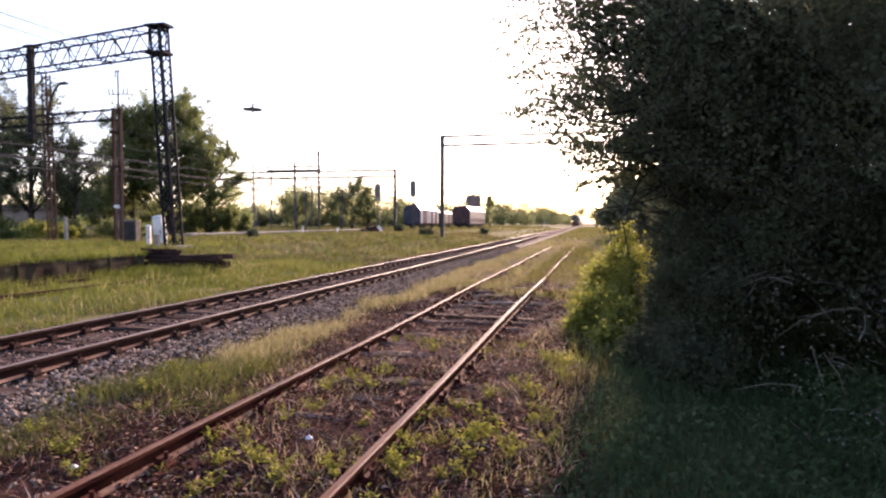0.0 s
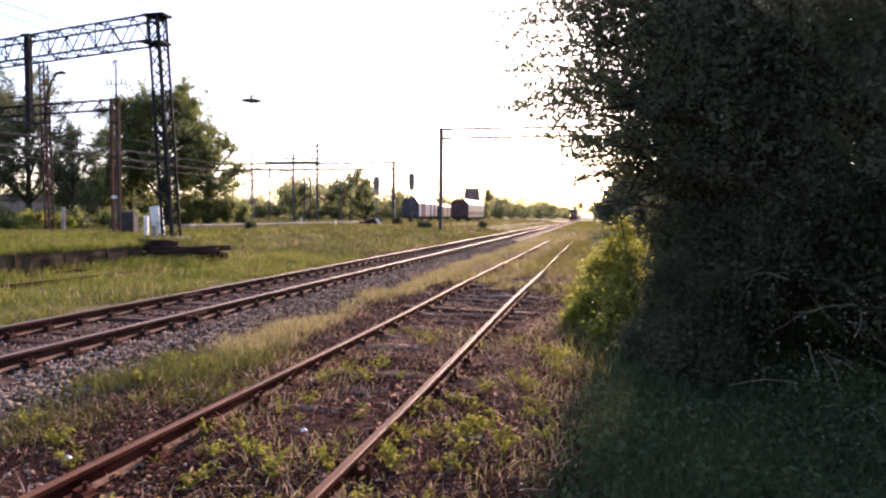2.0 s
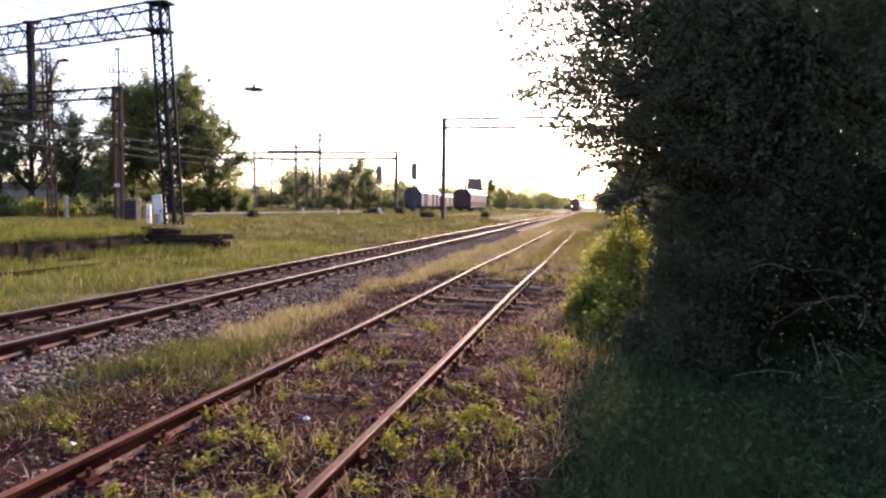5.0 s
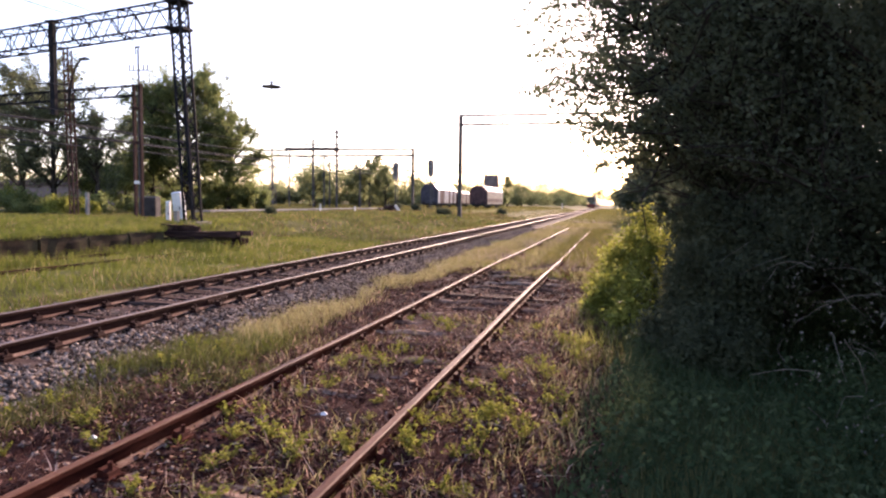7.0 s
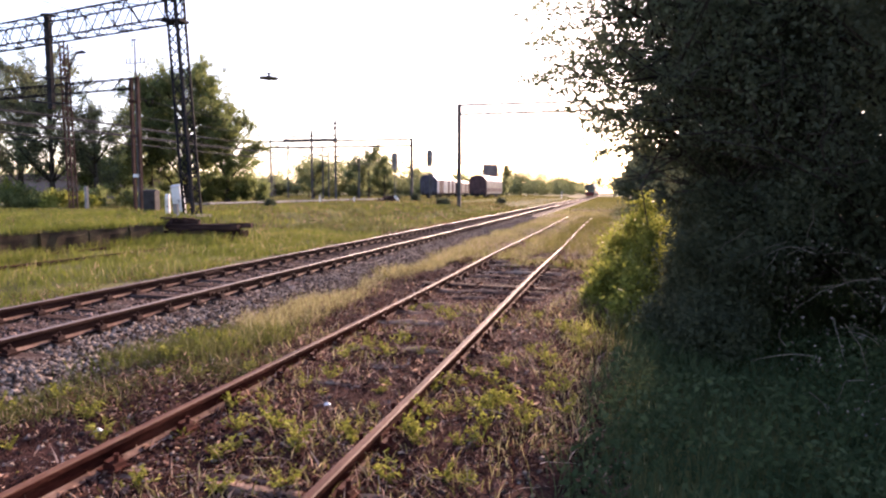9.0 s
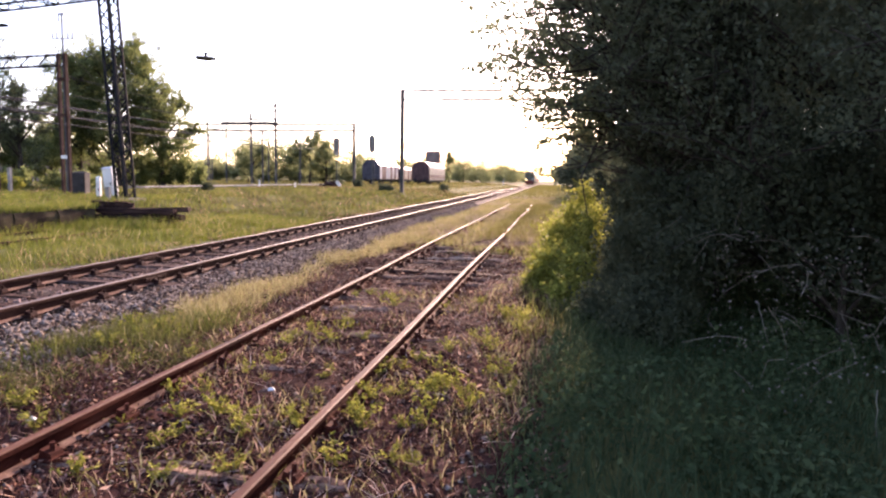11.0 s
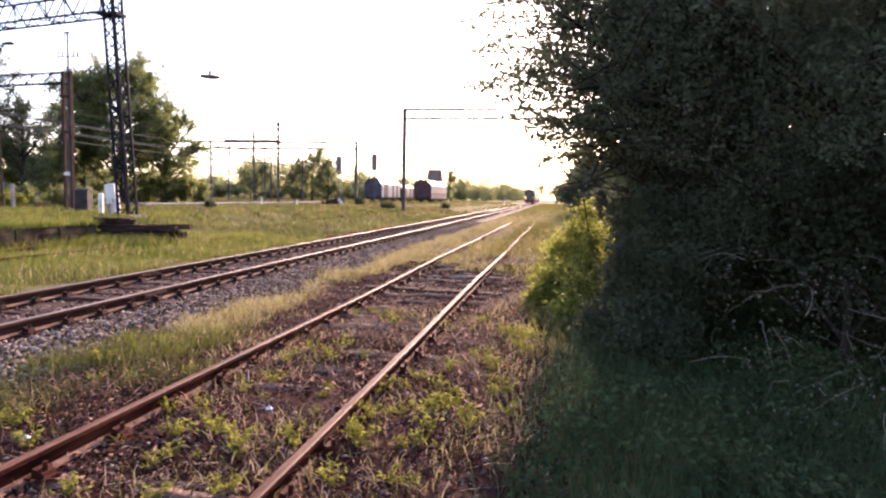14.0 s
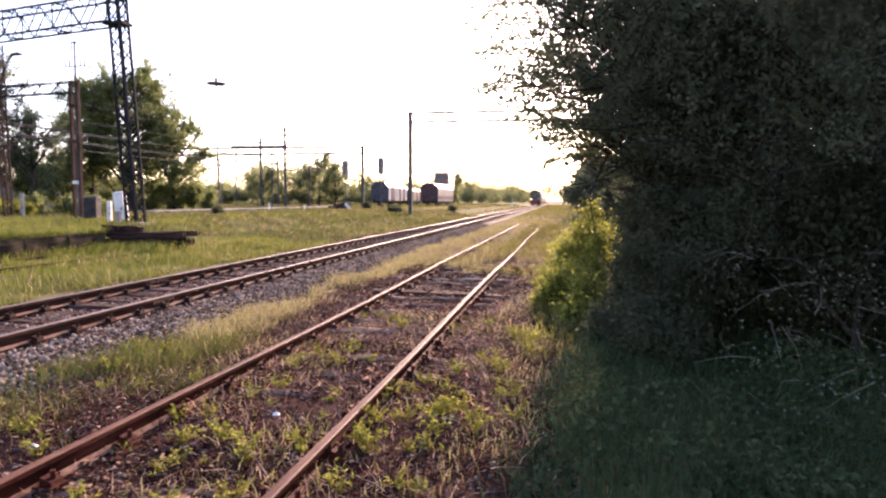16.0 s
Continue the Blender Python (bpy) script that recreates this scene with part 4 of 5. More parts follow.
tree(8.0, 27.0, 11.5, 0.22, 4.6, 0.6, 240, 55, 0.45, 0.19, M_LEAF, D, 6, core=5000)
tree(11.5, 20.0, 12.5, 0.24, 5.0, 0.6, 220, 50, 0.5, 0.2, M_LEAF, D, 7, core=2000)
tree(12.5, 11.0, 11.5, 0.24, 4.6, 0.4, 220, 50, 0.5, 0.2, M_LEAF, D, 11, core=2000)
tree(7.5, 40.0, 10.0, 0.22, 4.4, 0.6, 200, 50, 0.5, 0.24, M_LEAF, D, 8, core=3000)
tree(3.5, 60.0, 6.3, 0.16, 4.4, 0.4, 220, 45, 0.5, 0.30, M_LEAF, "dark dense roadside thicket tree beside the line", 9, core=3000)
tree(3.6, 76.0, 6.5, 0.16, 4.2, 0.4, 150, 45, 0.5, 0.32, M_LEAF, "dark dense roadside thicket tree beside the line", 10, core=2000)
B = "dense bush on the shaded bank, coloured dark for shade"
# the first four, low ones stand in for grass lying in deep shade
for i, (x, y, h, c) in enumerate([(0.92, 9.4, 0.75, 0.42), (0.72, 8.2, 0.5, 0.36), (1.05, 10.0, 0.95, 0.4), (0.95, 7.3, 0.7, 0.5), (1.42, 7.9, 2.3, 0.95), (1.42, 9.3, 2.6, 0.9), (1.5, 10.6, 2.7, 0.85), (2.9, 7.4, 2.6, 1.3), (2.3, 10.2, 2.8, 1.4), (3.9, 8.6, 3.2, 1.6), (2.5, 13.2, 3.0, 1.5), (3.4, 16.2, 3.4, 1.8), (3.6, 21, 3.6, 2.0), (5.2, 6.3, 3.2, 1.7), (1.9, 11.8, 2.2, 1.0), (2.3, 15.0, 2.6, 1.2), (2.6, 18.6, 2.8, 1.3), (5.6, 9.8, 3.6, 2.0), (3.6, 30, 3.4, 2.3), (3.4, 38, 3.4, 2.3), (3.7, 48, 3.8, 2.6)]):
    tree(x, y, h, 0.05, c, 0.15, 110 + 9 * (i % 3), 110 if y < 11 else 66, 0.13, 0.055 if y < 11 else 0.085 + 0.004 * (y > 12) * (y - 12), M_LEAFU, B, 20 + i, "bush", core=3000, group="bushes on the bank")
for i, (x, y, h, c) in enumerate([(0.62, 12.0, 1.5, 0.40), (0.85, 13.2, 1.75, 0.5), (0.1, 10.6, 0.45, 0.28), (0.15, 12.0, 0.75, 0.34), (0.2, 13.8, 0.8, 0.4), (0.35, 15.0, 1.0, 0.45), (0.5, 17.0, 0.9, 0.5), (0.3, 10.7, 0.7, 0.28), (0.5, 10.0, 0.6, 0.3), (0.45, 9.3, 0.4, 0.26), (0.2, 11.2, 0.6, 0.3), (0.35, 12.6, 1.15, 0.38), (0.75, 11.5, 1.35, 0.32), (0.85, 15.4, 1.25, 0.6), (1.1, 18.0, 1.2, 0.7), (1.1, 21.5, 1.1, 0.7)]):
    tree(x - 0.22, y, h, 0.02, c, 0.1, 110, 23, 0.13, 0.068, M_LEAFB, "sunlit lime green bush at the edge of the trees", 40 + i, "bush", group="sunlit bushes at the verge")

# dead twigs hanging in the thicket
rt = random.Random(5)
g = Geo()
for i in range(70):
    x, y, z = rt.uniform(1.2, 4.2), rt.uniform(4.6, 7.6), rt.uniform(0.2, 1.35)
    p = [Vector((x, y, z))]
    d = Vector((rt.uniform(-1, 1), rt.uniform(-.6, .6), rt.uniform(-.7, .5))).normalized()
    for k in range(5):
        d = (d + Vector((rt.uniform(-.35, .35), rt.uniform(-.35, .35), rt.uniform(-.4, .15)))).normalized()
        p.append(p[-1] + d * rt.uniform(0.05, 0.13))
    g.tube(p, [0.0035, 0.003, 0.003, 0.002, 0.002, 0.001], 3)
tagged(part("dead_twigs", g, M_TWIG), "tangle of dead grey twigs under the bushes", "twigs", kind="stuff")

P = np.stack([rng.uniform(1.3, 4.2, 2400), rng.uniform(4.7, 7.4, 2400), rng.uniform(0.1, 1.3, 2400)], 1)
P = P[np.sin(P[:, 0] * 5) * np.sin(P[:, 1] * 4 + P[:, 2] * 6) > 0.1]
V, Fc = leaves(P, 0.027)
tagged(new("dry_umbels", cloud("dry_umbels", V, Fc, M_TWIG)), "pale dry seed heads in the shaded undergrowth", "undergrowth", kind="stuff")

# the old yard's trees
S = "broad leafy green tree behind the overhead line masts"
tree(-38.6, 55.0, 14.4, 0.32, 5.3, 1.8, 680, 72, 0.24, 0.19, M_LEAFM, S, 60, core=300, twigs=True)
tree(-35.2, 56.5, 10.6, 0.26, 4.0, 0.5, 440, 70, 0.24, 0.19, M_LEAFM, S, 61, core=150, twigs=True)
tree(-41.5, 54.0, 12.2, 0.28, 3.5, 1.4, 440, 72, 0.24, 0.19, M_LEAFM, S, 62, core=150, twigs=True)
Q = "tall dark pine with a gappy crown"
tree(-40.8, 42.0, 12.7, 0.22, 4.0, 1.6, 520, 46, 0.20, 0.15, M_LEAFP, Q, 63, twigs=True)
tree(-37.8, 43.0, 7.9, 0.2, 2.7, 1.4, 230, 42, 0.22, 0.16, M_LEAFP, Q, 64, twigs=True)
tree(-44.2, 42.5, 11.6, 0.25, 3.3, 1.6, 340, 46, 0.22, 0.17, M_LEAFP, Q, 65, core=900)
tree(-48.5, 42.5, 11.6, 0.25, 3.2, 2.6, 200, 60, 0.3, 0.18, M_LEAFP, Q, 67)
tree(-46.0, 56.0, 6.6, 0.2, 3.0, 0.8, 130, 50, 0.45, 0.28, M_LEAFM, "smaller green tree among the pines", 66, core=700)
tree(-41.5, 46.5, 5.0, 0.14, 2.2, 0.8, 100, 50, 0.35, 0.22, M_LEAFM, "smaller green tree among the pines", 68, core=400)
for i, (x, y, h, c) in enumerate([(-43, 36, 2.2, 2.8), (-36.5, 36, 1.3, 2.4), (-39.5, 37, 1.9, 2.6), (-34.0, 38, 1.6, 1.8), (-33.0, 35, 0.9, 1.6), (-31.0, 40, 1.1, 1.9), (-37.8, 33, 0.9, 1.8), (-42, 33.5, 1.1, 2.2)]):
    tree(x, y, h, 0.05, c, 0.1, 120, 60, 0.2, 0.15, (M_LEAFB, M_LEAFM)[i % 2], "low green shrub on a grassy mound", 70 + i, "bush", group="shrubs by the yard")
for i, (x, y, h, c) in enumerate([(-36.0, 57.0, 2.6, 2.0), (-38.8, 57.5, 2.2, 2.2), (-33.2, 58.0, 2.4, 1.7), (-41.6, 58.0, 2.8, 2.2)]):
    tree(x, y, h, 0.05, c, 0.1, 110, 56, 0.24, 0.2, M_LEAFM, "rounded green shrub under the yard trees", 90 + i, "bush", group="shrubs under the yard trees")


def woods(name, n, xa, ya, xb, yb, depth, hmin, hmax, material, size, seed, label, fill=30):
    """A far belt of trees: overlapping crowns of leaves."""
    r = np.random.default_rng(seed)
    P = []
    for i in range(n):
        t = (i + r.uniform(0, 1)) / n
        cx, cy = xa + (xb - xa) * t + r.normal(0, 1.5), ya + (yb - ya) * t + r.uniform(0, depth)
        h = hmin + (hmax - hmin) * r.uniform(0, 1) ** 1.5
        w = h * r.uniform(0.3, 0.5)
        m = 16
        for k in range(m):
            u = r.normal(0, 1, 3)
            u /= np.linalg.norm(u)
            c = np.array([cx, cy, 0.6 + h * 0.52]) + u * [w, w, h * 0.45] * r.uniform(0.5, 1.0)
            P.append(c + r.normal(0, 0.16 * h, (fill, 3)) * [0.7, 0.7, 0.55])
    P = np.concatenate(P)
    P = P[P[:, 2] > 0.4]
    V, Fc = leaves(P, size)
    return tagged(new(name, cloud(name, V, Fc, material)), label, "woods", kind="stuff")


# belts in M_LEAFF get their hazy paleness from the leaf colour
woods("far_woods", 60, -125, 120, -42, 165, 30, 4, 8.5, M_LEAFF, 0.5, 80, "distant belt of green trees, paled for haze")
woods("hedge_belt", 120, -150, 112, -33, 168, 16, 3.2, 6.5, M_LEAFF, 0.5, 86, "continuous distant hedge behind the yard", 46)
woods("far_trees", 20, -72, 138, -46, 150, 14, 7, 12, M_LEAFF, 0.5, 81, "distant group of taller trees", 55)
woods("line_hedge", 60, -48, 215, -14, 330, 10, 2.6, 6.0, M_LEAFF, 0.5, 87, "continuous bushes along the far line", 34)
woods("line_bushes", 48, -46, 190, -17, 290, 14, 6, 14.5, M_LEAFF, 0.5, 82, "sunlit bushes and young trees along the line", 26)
woods("line_bushes_far", 40, -90, 340, 30, 370, 20, 6, 12, M_LEAFF, 0.9, 83, "far trees closing the line, paled for haze")
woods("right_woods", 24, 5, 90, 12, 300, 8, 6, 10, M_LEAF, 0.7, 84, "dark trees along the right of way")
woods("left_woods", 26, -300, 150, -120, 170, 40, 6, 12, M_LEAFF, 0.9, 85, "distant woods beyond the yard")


# ---------------------------------------------------------------- overhead line
def lattice(g, p, q, w, d, bays, leg=0.06, lace=0.03, side=Vector((1, 0, 0))):
    """A four-legged lattice between two points, with zigzag lacing on all faces."""
    p, q = Vector(p), Vector(q)
    ax = (q - p).normalized()
    s = (side - ax * side.dot(ax)).normalized()
    t = ax.cross(s)
    cs = [s * (a * w / 2) + t * (b * d / 2) for a, b in ((-1, -1), (1, -1), (1, 1), (-1, 1))]
    for c in cs:
        g.beam(p + c, q + c, leg)
    for f in range(4):
        a, b = cs[f], cs[(f + 1) % 4]
        for i in range(bays):
            u, v = p.lerp(q, i / bays), p.lerp(q, (i + 1) / bays)
            g.beam(u + (a if i % 2 == 0 else b), v + (b if i % 2 == 0 else a), lace)
            if i % 4 == 0:
                g.beam(u + a, u + b, lace)


def insulator(g, p, n=5, r=0.07, step=0.06):
    for i in range(n):
        z = p[2] - i * step
        g.tube([(p[0], p[1], z), (p[0], p[1], z - step * .35), (p[0], p[1], z - step * .8)], [r * .4, r, r * .35], 8)


# big lattice portal over the yard
portal = empty("lattice_portal", pose(0, 0, 0), "dark steel lattice portal mast with a long truss beam", "overhead line portal")
base, head = Vector((-17.75, 25.75, 0.55)), Vector((-18.47, 25.95, 10.05))
beam_dir = Vector((-10.8, 2.5, 0)).normalized()
g = Geo()
lattice(g, base, head, 0.54, 0.46, 18, 0.085, 0.04, beam_dir)
part("mast", g, M_STEEL, portal)
g = Geo()
g.beam(base + beam_dir * -0.05, head + Vector((0, 0, 0.1)), 0.11, 0.14)
part("mast_core", g, M_STEEL, portal)
g = Geo()
b0 = head + Vector((0, 0, -0.52)) + beam_dir * 0.1
lattice(g, b0, b0 + beam_dir * 24, 0.9, 1.05, 30, 0.075, 0.038, Vector((0, 1, 0)))
part("truss_beam", g, M_STEEL, portal)
g = Geo()
g.box(head + Vector((0, 0, 0.06)), (1.0, 0.7, 0.1), cham=0.02)
part("cap_plate", g, M_STEEL, portal)
g = Geo()
g.box(head + Vector((0, 0, -1.1)), (0.9, 0.7, 0.12), cham=0.02)
part("cap_plate", g, M_STEEL, portal)
g = Geo()
g.box((base.x, base.y, 0.6), (1.1, 1.1, 0.25))
part("footing", g, M_CONC, portal, "concrete footing")
for s, low in ((8.6, 4.4), (18.5, 4.4)):
    g = Geo()
    c = b0 + beam_dir * s
    g.beam(c + Vector((0, 0, 0.75)), c + Vector((0, 0, -low + 0.6)), 0.26, 0.22)
    g.box(c + Vector((0, 0, 0.68)), (0.5, 0.4, 0.12))
    dp = part("drop_post", g, M_STEEL, portal)
    for z in (-low + 0.9, -low + 2.1):
        g = Geo()
        e = c + Vector((0, 0, z))
        g.tube([e, e + beam_dir * 1.6 + Vector((0, 0, 0.15))], 0.035, 6)
        g.tube([e, e - beam_dir * 1.3 + Vector((0, 0, -0.1))], 0.035, 6)
        part("registration_arm", g, M_STEEL, dp)

# brown twin pole with a light boom to a lattice mast
twin = empty("twin_pole", pose(-23.5, 29.6, 0.6), "paired rusty brown channel poles with white bands", "pole")
for dx in (-0.21, 0.17):
    g = Geo()
    g.box((dx, 0, 3.4), (0.12, 0.2, 6.8), cham=0.02)
    part("post", g, M_BROWNPOLE, twin)
for z in (1.9, 3.9, 5.6):
    g = Geo()
    g.box((-0.02, -0.02, z), (0.56 if z > 2 else 0.3, 0.26, 0.1 if z > 2 else 0.16))
    part("band", g, M_WHITE if z < 3 else M_BROWNPOLE, twin)
boom = empty("light_boom", pose(0, 0, 0), "slender truss boom between two poles", "overhead line boom")
g = Geo()
p, q = Vector((-23.6, 29.65, 7.1)), Vector((-37.0, 32.4, 7.25))
lattice(g, p, q, 0.35, 0.5, 22, 0.05, 0.025, Vector((0, 1, 0)))
part("truss", g, M_STEEL, boom)
lat2 = empty("lattice_mast", pose(0, 0, 0), "slim rusty lattice mast with a curved lamp arm", "mast")
g = Geo()
lattice(g, (-29.9, 32.2, 0.5), (-30.3, 32.4, 10.0), 0.30, 0.30, 22, 0.06, 0.03)
part("mast", g, M_BROWNPOLE, lat2)
g = Geo()
g.tube([(-29.9, 32.0, 6.9), (-29.6, 31.9, 8.2), (-29.3, 31.9, 8.9), (-28.9, 31.8, 9.25)], 0.05, 6)
arm = part("lamp_arm", g, M_STEEL, lat2)
g = Geo()
g.tube([(-28.95, 31.8, 9.27), (-28.5, 31.75, 9.3), (-28.2, 31.7, 9.24)], [0.07, 0.11, 0.05], 8)
part("lamp_head", g, M_STEEL, arm)
tele = empty("telegraph_pole", pose(-27.7, 35.0, 0.55), "grey telegraph pole with a crossarm and hooks", "pole")
g = Geo()
g.tube([(0, 0, 0), (0, 0, 10.1)], [0.11, 0.05], 8)
part("post", g, M_STEEL2, tele)
g = Geo()
g.beam((-0.65, 0, 8.7), (0.65, 0, 8.7), 0.06)
for x in (-0.62, -0.35, 0.35, 0.62):
    g.tube([(x, 0, 8.7), (x, 0, 9.05)], 0.045, 6)
part("crossarm", g, M_STEEL2, tele)
g = Geo()
g.beam((-0.2, 0, 10.05), (0.12, 0, 10.05), 0.09)
g.tube([(-0.18, 0, 10.06), (-0.18, 0, 9.6)], 0.04, 6)
part("top_hook", g, M_STEEL2, tele)


def plain_portal(name, ax, ay, bx, by, z0, ztop, gap, label, posts, drops, w=0.26, rb=0.085):
    top = empty(name, pose(0, 0, 0), label, "overhead line portal")
    for px, py, up in posts:
        g = Geo()
        for s in (-1, 1):
            g.beam((px + s * w * 0.36, py, z0), (px + s * w * 0.36, py, ztop + up), 0.07, w)
        for k in range(12):
            z = z0 + (ztop + up - z0) * (k + 0.5) / 12
            g.box((px, py, z), (w * 0.8, w * 0.3, (ztop + up - z0) / 12 * 1.005))
        part("post", g, M_STEEL2, top)
        g = Geo()
        g.box((px, py, z0 - 0.2), (0.5, 0.5, 0.4), cham=0.04)
        part("footing", g, M_CONC, top)
    g = Geo()
    for z in (ztop - 0.06, ztop - gap):
        g.tube([(ax, ay, z), (bx, by, z)], rb, 6)
    n = 5
    for k in range(n + 1):
        t = k / n
        x, y = ax + (bx - ax) * t, ay + (by - ay) * t
        g.tube([(x, y, ztop - 0.06), (x, y, ztop - gap)], 0.045, 5)
    part("beam", g, M_STEEL2, top)
    for t, d in drops:
        g = Geo()
        x, y = ax + (bx - ax) * t, ay + (by - ay) * t
        g.tube([(x, y, ztop - gap), (x, y, ztop - gap - d)], 0.06, 6)
        dr = part("hanger", g, M_STEEL2, top)
        g = Geo()
        insulator(g, (x, y, ztop - gap - d), 5, 0.09, 0.08)
        part("insulator", g, M_INSUL, dr)
    return top


plain_portal("wire_portal", -12.45, 53.9, 4.5, 54.0, 0.5, 8.72, 0.78, "tall grey steel portal over the main line", [(-12.45, 53.9, 0.05), (4.5, 54.0, 0.0)], [(0.33, 0.35), (0.6, 0.4), (0.78, 0.4)], 0.3, 0.10)
plain_portal("wire_portal", -25.1, 82.2, -56.0, 82.0, 0.5, 8.35, 0.85, "far grey steel portal across the yard tracks", [(-25.1, 82.2, 0.1), (-56.0, 82.0, 0.2)], [(0.2, 0.8), (0.5, 0.9), (0.82, 0.6)], 0.32, 0.14)
plain_portal("wire_portal", -34.9, 81.6, -42.3, 81.4, 0.5, 8.95, 0.5, "short raised portal bridging two yard tracks", [(-38.4, 81.5, 0.7)], [(0.98, 1.5), (0.91, 1.7)], 0.2, 0.11)
ring = empty("signal_mast", pose(-35.15, 81.6, 0.5), "tall mast with stacked insulator discs", "mast")
g = Geo()
g.tube([(0, 0, 0), (0, 0, 10.4)], [0.16, 0.14], 8)
part("post", g, M_STEEL2, ring)
for z in (5.6, 6.2, 6.8, 7.4, 9.2, 9.8):
    g = Geo()
    g.tube([(0, 0, z), (0, 0, z + 0.08), (0, 0, z + 0.22), (0, 0, z + 0.28)], [0.12, 0.32, 0.32, 0.12], 10)
    part("disc", g, M_INSUL, ring)
for i, (x, y, h) in enumerate([(-38.0, 84.0, 7.4), (-47.2, 92.0, 8.2), (-31.5, 80.5, 5.8), (-42.5, 96, 7.5), (-35.8, 104, 6.0)]):
    pl = empty("yard_pole", pose(x, y, 0.5), "slim grey pole standing in the yard meadow", "pole", "yard poles")
    g = Geo()
    g.tube([(0, 0, 0), (0, 0, h)], [0.12, 0.08], 8)
    part("post", g, M_STEEL2, pl)
    g = Geo()
    g.beam((-0.5, 0, h - 0.5), (0.5, 0, h - 0.5), 0.07)
    for s in (-.45, .45):
        g.tube([(s, 0, h - .5), (s, 0, h - .25)], 0.05, 6)
    part("crossarm", g, M_STEEL2, pl)
lm = empty("far_lattice_mast", pose(0, 0, 0), "distant thin lattice mast", "mast")
g = Geo()
lattice(g, (-64, 118, 0.5), (-64, 118, 9.5), 0.9, 0.9, 12, 0.09, 0.05)
part("mast", g, M_STEEL2, lm)

# floodlight mast
fl = empty("floodlight_mast", pose(-75.0, 138.0, 0.4), "very tall thin floodlight mast with a round platform", "light mast")
g = Geo()
g.tube([(0, 0, 0), (0, 0, 26.2)], [0.24, 0.11], 10)
part("post", g, M_STEEL2, fl)
g = Geo()
g.tube([(0, 0, 26.0), (0, 0, 26.15), (0, 0, 26.45), (0, 0, 26.5)], [1.2, 2.1, 2.1, 1.9], 20)
g.tube([(0, 0, 26.5), (0, 0, 27.3)], [0.3, 0.25], 8)
g.box((0.3, 0, 27.4), (1.5, 0.4, 0.22), cham=0.05)
part("platform", g, M_STEEL2, fl)

# colour light signals
for x, y, z in ((-28.7, 86.2, 6.9), (-24.15, 87.2, 7.3)):
    sg = empty("railway_signal", pose(x, y, 0.5), "railway signal, tall grey oval head on a grey post", "signal", "signals")
    h = z - 0.5
    g = Geo()
    g.tube([(0, 0, 0), (0, 0, h - 1.9)], 0.085, 8)
    part("post", g, M_STEEL2, sg)
    g = Geo()
    n = 16
    prof = [(0.40 * math.cos(k * math.pi / 8), 0.40 * math.sin(k * math.pi / 8)) for k in range(16)]
    o = [(px, pz + (0.75 if k <= 8 else -0.75)) for k, (px, pz) in enumerate(prof)]
    pts = [(px, dy, h - 1.15 + pz) for dy in (-0.09, 0.09) for px, pz in o]
    g.add(pts, [tuple(range(n)), tuple(range(2 * n - 1, n - 1, -1))] + [(k, n + k, n + (k + 1) % n, (k + 1) % n) for k in range(n)])
    # pale M_CONC lightens the backlit head in place of haze
    hd = part("signal_head", g, M_CONC, sg)
    for k in range(3):
        g = Geo()
        g.tube([(0, -0.09, h - 0.65 - 0.5 * k), (0, -0.24, h - 0.65 - 0.5 * k)], 0.13, 10)
        part("hood", g, M_STEEL2, hd)
    g = Geo()
    g.beam((0.25, 0.15, 0), (0.25, 0.15, h - 1.2), 0.05)
    for k in range(10):
        g.beam((0, 0.1, 0.4 + k * 0.42), (0.25, 0.15, 0.4 + k * 0.42), 0.03)
    part("ladder", g, M_STEEL2, sg)


def wire(pts, r=0.014, sag=0.35):
    g = Geo()
    path = []
    for a, b in zip(pts, pts[1:]):
        a, b = Vector(a), Vector(b)
        n = 10
        path += [a.lerp(b, k / n) - Vector((0, 0, sag * 4 * (k / n) * (1 - k / n))) for k in range(n)]
    path.append(Vector(pts[-1]))
    g.tube(path, r, 4)
    return tagged(part("overhead_wire", g, M_WIRE), "dark overhead wire strung between masts", "wire", "overhead wires")


for x in (-25.6, -35.7):
    wire([(x + 0.3, -25, 5.7), (x, 27.2, 5.8), (x - 2.0, 82, 6.6), (x - 4, 140, 6.6)], 0.016, 0.1)
    wire([(x + 0.3, -25, 7.0), (x, 27.2, 7.0), (x - 2.0, 82, 7.5), (x - 4, 140, 7.6)], 0.014, 0.6)
for x, z in ((-24.4, 10.5), (-25.5, 10.35)):
    wire([(x, -25, z + 0.4), (x, 27.0, z), (x - 2, 82, z - 0.5)], 0.018, 0.35)
for x, z in ((-26.8, 4.6), (-28.4, 5.2), (-29.6, 6.0), (-31.0, 5.6), (-33.0, 6.4), (-38.5, 5.4), (-41.0, 6.2)):
    wire([(x + 3, 5, z), (x, 34, z - 0.2), (x - 3.0, 81, z + 0.6)], 0.03, 0.25)
wire([(-27.3, 35, 9.5), (-46, 78, 8.8)], 0.016, 0.4)
wire([(-28.2, 35, 9.5), (-52, 78, 8.8)], 0.016, 0.4)

